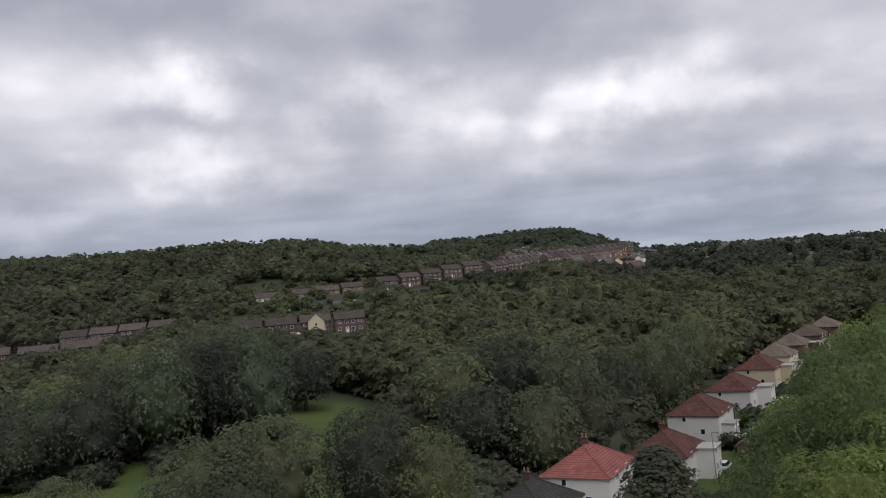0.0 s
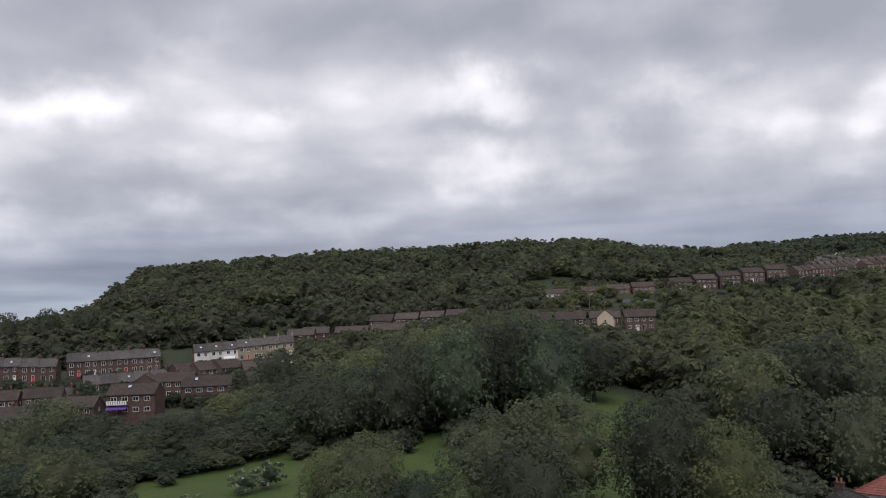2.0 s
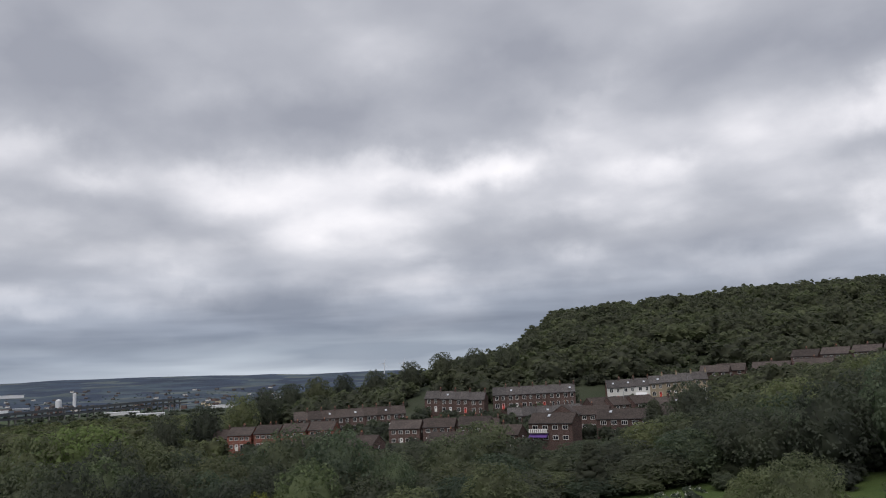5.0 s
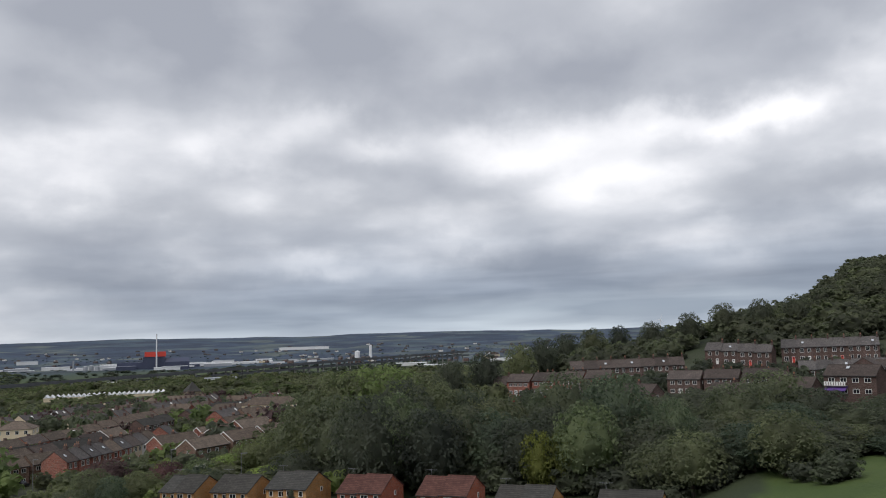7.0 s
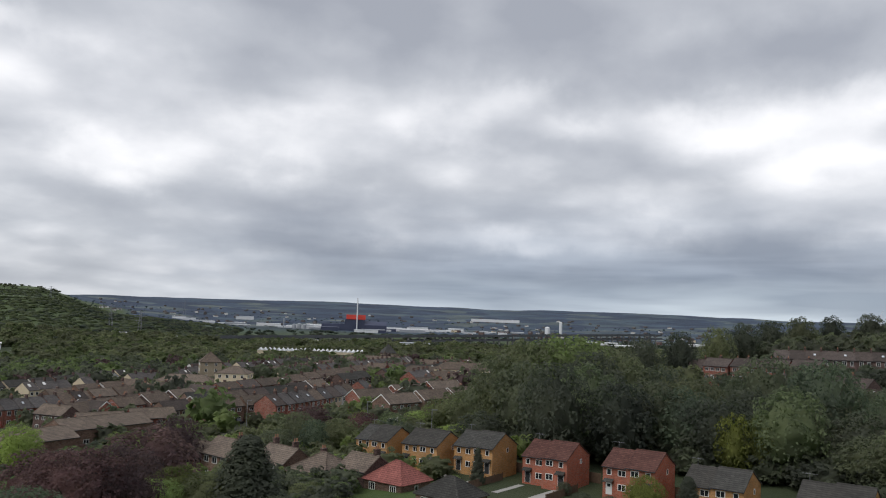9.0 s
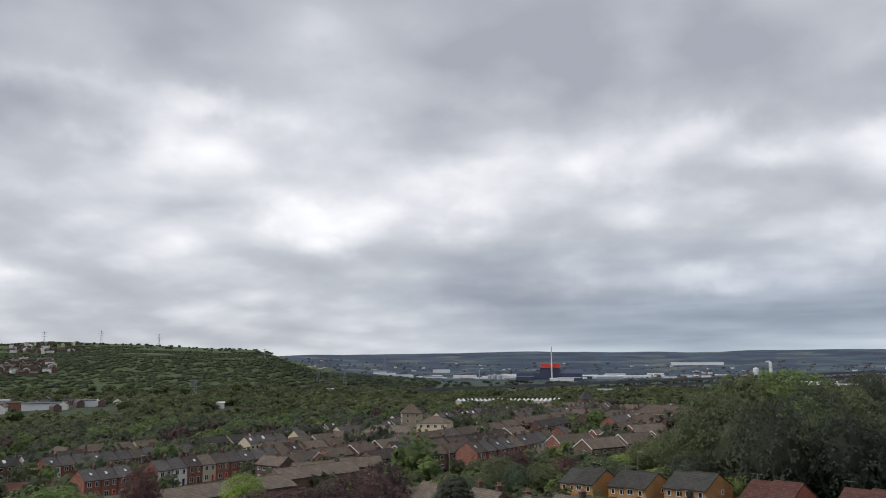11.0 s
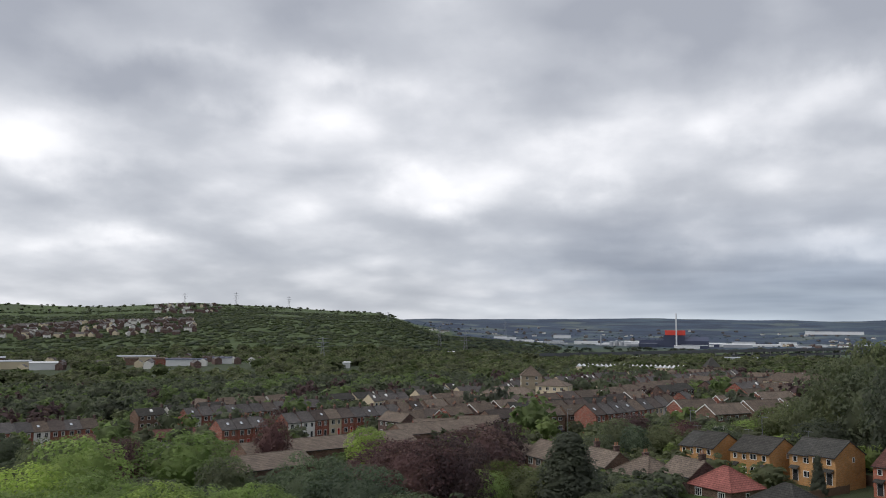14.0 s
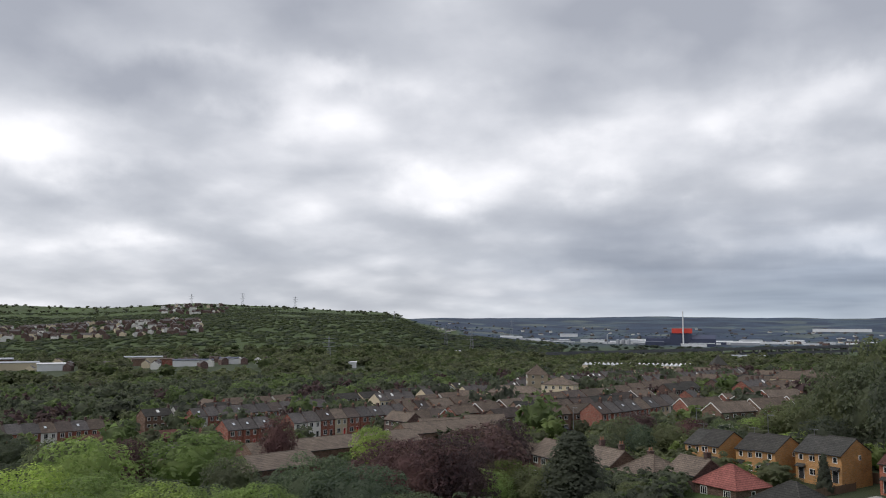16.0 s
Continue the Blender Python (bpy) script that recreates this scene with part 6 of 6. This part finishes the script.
def estate(count, b0, b1, d0, d1, keep=None, h=5.2):
    out = []
    while len(out) < count:
        b, dist = random.uniform(b0, b1), random.uniform(d0, d1)
        if keep and not keep(b, dist):
            continue
        x, y = polar(b, dist)
        out.append((x, y, ground(x, y), random.uniform(8, 16), 7.5, h, radians(random.choice((20, 25, 110, 40)))))
    return out


far_houses("hill_estate", estate(330, 117.5, 131, 1350, 1750), "brick housing estate on the far hillside")
far_houses("hill_village", estate(60, 115.5, 120, 1950, 2250), "stone village along the far hill top")
far_houses("ridge_estate", estate(170, -32, -13, 720, 900), "brick housing along the ridge")
far_houses("ridge_terraces", estate(90, -14, -5, 560, 760), "brick terraces climbing the hill")
far_houses("valley_town", estate(200, 58, 102, 2400, 3600, h=3.6), "distant housing across the valley")
far_houses("middle_town", estate(36, 62, 80, 1950, 2500), "housing beside the viaduct")
far_houses("riverside_houses", estate(40, 112, 130, 850, 1050), "houses and workshops by the river")


def wind_turbine(b, dist, h):
    """A slim white tower with a nacelle and three blades."""
    x, y = polar(b, dist)
    ob = thing("wind_turbine", x, y, ground(x, y), b, "slim white wind turbine on the skyline", "wind turbine", "wind turbines")
    s = Solid()
    s.tube(0, 0, -5, h, 2.6, 1.6, 10)
    part("tower", s.done("tower", STEEL_WHITE), ob)
    s = Solid()
    s.box(-1.6, 1.6, -5, 4, h - 1.5, h + 2)
    part("nacelle", s.done("nacelle", STEEL_WHITE), ob)
    s = Solid()
    s.poly([(-1.4, -5.6, 0), (1.4, -5.6, 0), (0.5, -5.6, 28), (-0.3, -5.6, 28), (-1.4, -5.1, 0), (1.4, -5.1, 0), (0.5, -5.2, 28), (-0.3, -5.2, 28)], [(0, 1, 2, 3), (7, 6, 5, 4), (0, 4, 5, 1), (1, 5, 6, 2), (2, 6, 7, 3), (3, 7, 4, 0)])
    me = s.done("blade", STEEL_WHITE)
    for a in (20, 140, 260):
        o = part("blade", me, ob)
        o.matrix_basis = pose(0, 0, h, 0, a, 0)


wind_turbine(51.2, 4300, 52)
wind_turbine(49.9, 4350, 52)

# ---- small things ----
CAR_PAINTS = {"white": plain_mat("white_car_paint", (0.75, 0.75, 0.75), 0.25, vary=0.03), "silver": plain_mat("silver_car_paint", (0.42, 0.43, 0.45), 0.3, 0.4, vary=0.03), "black": plain_mat("black_car_paint", (0.02, 0.02, 0.022), 0.25, vary=0.05), "red": plain_mat("red_car_paint", (0.42, 0.03, 0.025), 0.25, vary=0.04), "blue": plain_mat("blue_car_paint", (0.03, 0.07, 0.25), 0.25, vary=0.04), "grey": plain_mat("grey_car_paint", (0.12, 0.125, 0.13), 0.3, vary=0.04)}
RUBBER = plain_mat("tyre_rubber", (0.02, 0.02, 0.02), 0.9)
PURPLE = plain_mat("purple_paint", (0.12, 0.06, 0.26), 0.7, vary=0.1)
TARP_BLUE = plain_mat("blue_tarpaulin", (0.06, 0.14, 0.42), 0.6, vary=0.15)
CANVAS = plain_mat("white_canvas", (0.74, 0.74, 0.73), 0.8, vary=0.05)


def car(b, dist, turn, paint, van=False):
    x, y = polar(b, dist)
    kind = "van" if van else "car"
    ob = thing(kind, x, y, ground(x, y) + 0.05, turn, f"parked {paint} {'panel van' if van else 'hatchback car'} at the roadside", kind, "parked vehicles")
    L, W, H = (5.0, 1.95, 2.1) if van else (4.1, 1.72, 1.45)

    def body():
        s = Solid()
        if van:
            side = [(-W / 2, 0.3), (W / 2, 0.3), (W / 2, 1.2), (W / 2 - 0.1, H), (-W / 2 + 0.1, H), (-W / 2, 1.2)]
            s.along_x(side, -L / 2, L / 2 - 1.2)
            s.along_x([(-W / 2, 0.3), (W / 2, 0.3), (W / 2, 1.15), (-W / 2, 1.15)], L / 2 - 1.2, L / 2)
        else:
            out = [(-L / 2, 0.28), (L / 2, 0.28), (L / 2, 0.72), (L / 2 - 0.9, 0.9), (-L / 2, 0.95)]
            v = [(px, -W / 2, pz) for px, pz in out] + [(px, W / 2, pz) for px, pz in out]
            n = len(out)
            s.poly(v, [(i, (i + 1) % n, n + (i + 1) % n, n + i) for i in range(n)] + [tuple(range(n - 1, -1, -1)), tuple(range(n, 2 * n))])
        return s.done("body", CAR_PAINTS[paint])

    def cabin():
        s = Solid()
        a, c = W / 2 - 0.05, W / 2 - 0.28
        x0, x1 = (L / 2 - 1.2, L / 2 - 0.5) if van else (-L / 2 + 0.05, L / 2 - 0.85)
        r = [(x0, -a), (x1, -a), (x1, a), (x0, a)]
        q = [(x0 + 0.25, -c), (x1 - 0.75 if not van else x1 - 0.5, -c), (x1 - 0.75 if not van else x1 - 0.5, c), (x0 + 0.25, c)]
        s.along_z([(0.9 if not van else 1.1, r), (H if not van else 1.9, q)])
        s.m[-1] = 1
        return s.done("cabin", GLASS, CAR_PAINTS[paint])

    part("body", cached(("car_body", paint, van), body), ob)
    part("cabin", cached(("cabin", paint, van), cabin), ob)

    def wheel():
        s = Solid()
        ring = [(0.31 * math.cos(k * math.pi / 6), 0.31 + 0.31 * math.sin(k * math.pi / 6)) for k in range(12)]
        v = [(px, -0.1, pz) for px, pz in ring] + [(px, 0.1, pz) for px, pz in ring]
        s.poly(v, [(k, (k + 1) % 12, 12 + (k + 1) % 12, 12 + k) for k in range(12)] + [tuple(range(11, -1, -1)), tuple(range(12, 24))])
        return s.done("wheel", RUBBER)

    for wx in (-L / 2 + 0.75, L / 2 - 0.8):
        for wy in (-W / 2 + 0.05, W / 2 - 0.05):
            part("wheel", cached("wheel", wheel), ob, (wx, wy, 0))
    return ob


PAINTS = ("white", "silver", "black", "red", "blue", "grey")
for n, (b, dist, turn) in enumerate((
        (37.6, 318, 40), (37.2, 322, 35), (36.7, 326, 30), (38.0, 312, 45), (34.6, 318, 25), (33.9, 320, 20), (32.6, 322, 20), (37.0, 284, 60), (36.4, 288, 60),
        (8.9, 372, 10), (6.8, 380, 8), (5.6, 386, 5), (4.4, 392, 5), (2.9, 400, 4), (10.2, 366, 12), (0.8, 410, 0),
        (121.3, 352, 40), (120.6, 356, 40), (119.8, 360, 42), (119.2, 350, 30), (122.4, 345, 30), (104.8, 310, 50), (101.2, 318, 50), (96.0, 262, 40), (92.6, 250, 40), (86.4, 240, 40),
        (-18.2, 150, 60), (-20.4, 182, 60), (-22.4, 214, 60))):
    car(b, dist, turn + random.uniform(-5, 5), PAINTS[(n * 5 + n // 3) % 6], van=n in (1, 10, 17, 22))


def hut(b, dist, turn, w, d, h, wall, roof, name, label):
    x, y = polar(b, dist)
    return house(x, y, turn, w, d, h, 0.7, "gable", wall, roof, label, name=name, detail=0, doors=[(0, 0, WHITE)])


for b, dist, turn in ((-19.6, 160, 60), (-20.9, 176, 60), (-21.6, 196, 58), (-23.0, 222, 58), (31.4, 104, 30), (92.4, 148, 30), (90.0, 152, 25), (97.4, 200, 20)):
    hut(b, dist, turn, 3.2, 2.4, 2.0, FENCE_WOOD, FENCE_WOOD, "shed", "small weathered wooden garden shed with pitched roof")
for b, dist, turn in ((-20.2, 168, 60), (-22.2, 205, 57), (34.0, 330, 30), (30.2, 300, 20), (36.2, 270, 30)):
    hut(b, dist, turn, 4.0, 3.0, 2.3, WHITE, CANVAS, "conservatory", "white-framed garden conservatory with a pale roof")


def gazebo(b, dist, w):
    x, y = polar(b, dist)
    ob = thing("gazebo", x, y, ground(x, y), b, "white canvas party gazebo on four poles", "gazebo")
    s = Solid()
    k = w / 2
    s.poly([(-k, -k, 2.2), (k, -k, 2.2), (k, k, 2.2), (-k, k, 2.2), (0, 0, 3.5), (0, 0, 2.9)], [(0, 1, 4), (1, 2, 4), (2, 3, 4), (3, 0, 4), (1, 0, 5), (2, 1, 5), (3, 2, 5), (0, 3, 5)])
    part("canopy", s.done("canopy", CANVAS), ob)
    p = Solid()
    p.tube(0, 0, -0.5, 2.2, 0.05, 0.05, 6)
    me = p.done("pole", WHITE)
    for px in (-k, k):
        for py in (-k, k):
            part("pole", me, ob, (px * 0.96, py * 0.96, 0))


gazebo(9.7, 284, 6.0)
gazebo(7.6, 286, 4.5)
gazebo(-20.6, 172, 4.0)


def fence(x0, y0, x1, y1, h=1.7, mat=FENCE_WOOD, label="weathered close-boarded garden fence"):
    """Posts and boards that follow the ground."""
    L = math.hypot(x1 - x0, y1 - y0)
    n = max(1, round(L / 2.4))
    ob = thing("fence", x0, y0, 0, math.degrees(math.atan2(y1 - y0, x1 - x0)), label, "fence", "garden fences")

    def panel():
        s = Solid()
        s.box(0, 2.36, -0.02, 0.02, 0.05, h)
        return s.done("fence_panel", mat)

    def post():
        s = Solid()
        s.box(-0.06, 0.06, -0.06, 0.06, -0.6, h + 0.12)
        return s.done("post", mat)

    for i in range(n):
        t = i / n
        z = ground(x0 + (x1 - x0) * t, y0 + (y1 - y0) * t)
        part("fence_panel", cached(("panel", h, mat.name), panel), ob, (i * L / n + 0.04, 0, z))
        part("post", cached(("post", h, mat.name), post), ob, (i * L / n, 0, z))


# gardens in front of and between the brick pairs: fences, paths, lawns
for n, (x, y, top, wall, roof) in enumerate(ESTATE):
    a = radians(42)
    ux, uy, fx, fy = math.cos(a), math.sin(a), math.sin(a), -math.cos(a)
    sx, sy = x + ux * 5.6, y + uy * 5.6
    fence(sx + fx * 3, sy + fy * 3, sx + fx * 13, sy + fy * 13, 1.2)
    if n < 6:
        fence(x - ux * 4 - fx * 4.5, y - uy * 4 - fy * 4.5, x + ux * 6 - fx * 4.5, y + uy * 6 - fy * 4.5, 1.7)


def path(name, x, y, turn, w, d, mat, label):
    """A paved strip laid on the slope, in short lengths."""
    n = max(2, round(d / 1.5))
    s = Solid()
    m = Matrix.Rotation(radians(turn), 3, "Z")
    top, low = [], []
    for i in range(n + 1):
        for sx in (-w / 2, w / 2):
            p = m @ Vector((sx, -d * i / n, 0)) + Vector((x, y, 0))
            p.z = ground(p.x, p.y) + 0.06
            top.append(tuple(p))
            low.append((p.x, p.y, p.z - 0.5))
    k = len(top)
    f = []
    for i in range(n):
        a, b, c, e = 2 * i, 2 * i + 1, 2 * i + 3, 2 * i + 2
        f += [(a, e, c, b), (a, k + a, k + e, e), (b, c, k + c, k + b)]
    s.poly(top + low, f)
    return tagged(new(name, s.done(name, mat)), label, "path", kind="structure")


for x, y, top, wall, roof in ESTATE:
    a = radians(42)
    path("driveway", x + math.cos(a) * 3.4 + math.sin(a) * 4.2, y + math.sin(a) * 3.4 - math.cos(a) * 4.4, 42, 2.6, 9.0, CONCRETE, "pale concrete drive up to a front door")
    path("garden_path", x - math.cos(a) * 3.6 + math.sin(a) * 4.4, y - math.sin(a) * 3.6 - math.cos(a) * 4.6, 42, 1.1, 8.0, CONCRETE, "narrow concrete garden path beside a lawn")


def shrub(leafage, x, y, h, w):
    return tree(leafage, x, y, h=h, width=w, name="shrub", group="garden shrubs")


for n, (x, y, top, wall, roof) in enumerate(ESTATE):
    a = radians(42)
    for u, v, leafage, h, w in ((-1.2, 7.5, "broad", 1.6, 2.4), (1.2, 10.5, "bright", 1.4, 2.2), (5.2, 6.5, "dark", 2.2, 2.4), (-4.5, 9.5, "broad", 1.8, 3.0)):
        if (n + int(u * 10)) % 3:
            shrub(leafage, x + math.cos(a) * u + math.sin(a) * v, y + math.sin(a) * u - math.cos(a) * v, h, w)


def blossom(b, dist, h, w):
    x, y = polar(b, dist)
    ob = new("flowering_shrub")
    ob.matrix_basis = pose(x, y, ground(x, y) - 0.1, 0, 0, b * 7)
    tagged(ob, "elder bush dotted with creamy white blossom", "shrub", "flowering shrubs")

    def make(flower):
        V, t, q = crown_arrays(77 + flower, "broad", 1.0, 0.5, 14, 260 if flower else 1500, 0.020 if flower else 0.035)
        if flower:
            keep = np.arange(len(q) * 3).reshape(-1, 3)
            return arrays_mesh("blossom", V[q.ravel()] * (1.04, 1.04, 1.02), np.zeros((0, 3), int), keep, [BLOSSOM])
        return arrays_mesh("leaves", V, t, q, [LEAF_GREY])

    for name in ("leaves", "blossom"):
        o = part(name, cached(("bush", name), lambda: make(name == "blossom")), ob)
        o.matrix_basis = Matrix.Diagonal((w, w, h, 1))


for b, dist, h, w in ((-1.0, 112, 4.0, 6.0), (0.8, 116, 4.0, 5.0), (33.2, 124, 4.0, 5.5), (31.6, 126, 4.5, 5.0), (36.6, 120, 2.0, 4.0), (82.4, 186, 6.0, 6.5)):
    blossom(b, dist, h, w)


def lamp_post(b, dist, h=8.0):
    x, y = polar(b, dist)
    ob = thing("street_lamp", x, y, ground(x, y), b, "grey steel street lamp with a short arm", "street lamp", "street lamps")
    s = Solid()
    s.tube(0, 0, -0.6, h, 0.09, 0.05, 8)
    part("pole", cached(("lamp_pole", h), lambda: s.done("pole", GALVANISED)), ob)
    t = Solid()
    t.box(-0.12, 1.1, -0.08, 0.08, h - 0.08, h + 0.06)
    part("lamp_head", cached(("lamp_head", h), lambda: t.done("lamp_head", GALVANISED)), ob)


for b, dist in ((38.6, 316), (35.2, 300), (31.0, 330), (9.4, 366), (3.0, 396), (84.0, 205), (92.0, 236), (100.5, 262), (112.0, 300), (119.0, 340), (-17.6, 142), (-19.2, 168), (79.6, 171)):
    lamp_post(b, dist)


def awning_balcony(b, dist, z, turn, w):
    """A white-railed balcony over a purple awning, on brackets against a house front."""
    x, y = polar(b, dist)
    ob = thing("balcony", x, y, z, turn, "white-railed balcony over a purple shop-style awning", "balcony")
    s = Solid()
    s.box(-w / 2, w / 2, -1.3, 0, 0, 0.15)
    part("deck", s.done("deck", CONCRETE), ob)
    s = Solid()
    s.box(-w / 2, w / 2, -1.3, -1.25, 1.0, 1.08)
    part("rail", s.done("rail", WHITE), ob)
    p = Solid()
    p.box(-0.2, 0.2, -1.29, -1.26, 0.15, 1.0)
    me = p.done("baluster", WHITE)
    n = int(w / 0.6)
    for k in range(n + 1):
        part("baluster", me, ob, (-w / 2 + 0.2 + k * (w - 0.4) / n, 0, 0))
    s = Solid()
    s.along_x([(-1.8, -0.9), (0, -0.05), (0, -0.2), (-1.8, -1.1)], -w / 2, w / 2)
    part("awning", s.done("awning", PURPLE), ob)


hx, hy = polar(39.9, 225)
hturn = toward(hx, hy, 1.0, 0.35)
fx, fy = math.sin(radians(hturn)), -math.cos(radians(hturn))
bx, by = hx + fx * 3.72 - math.cos(radians(hturn)) * 3.0, hy + fy * 3.72 - math.sin(radians(hturn)) * 3.0
awning_balcony(math.degrees(math.atan2(-bx, by)), math.hypot(bx, by), 37.2, hturn, 5.0)
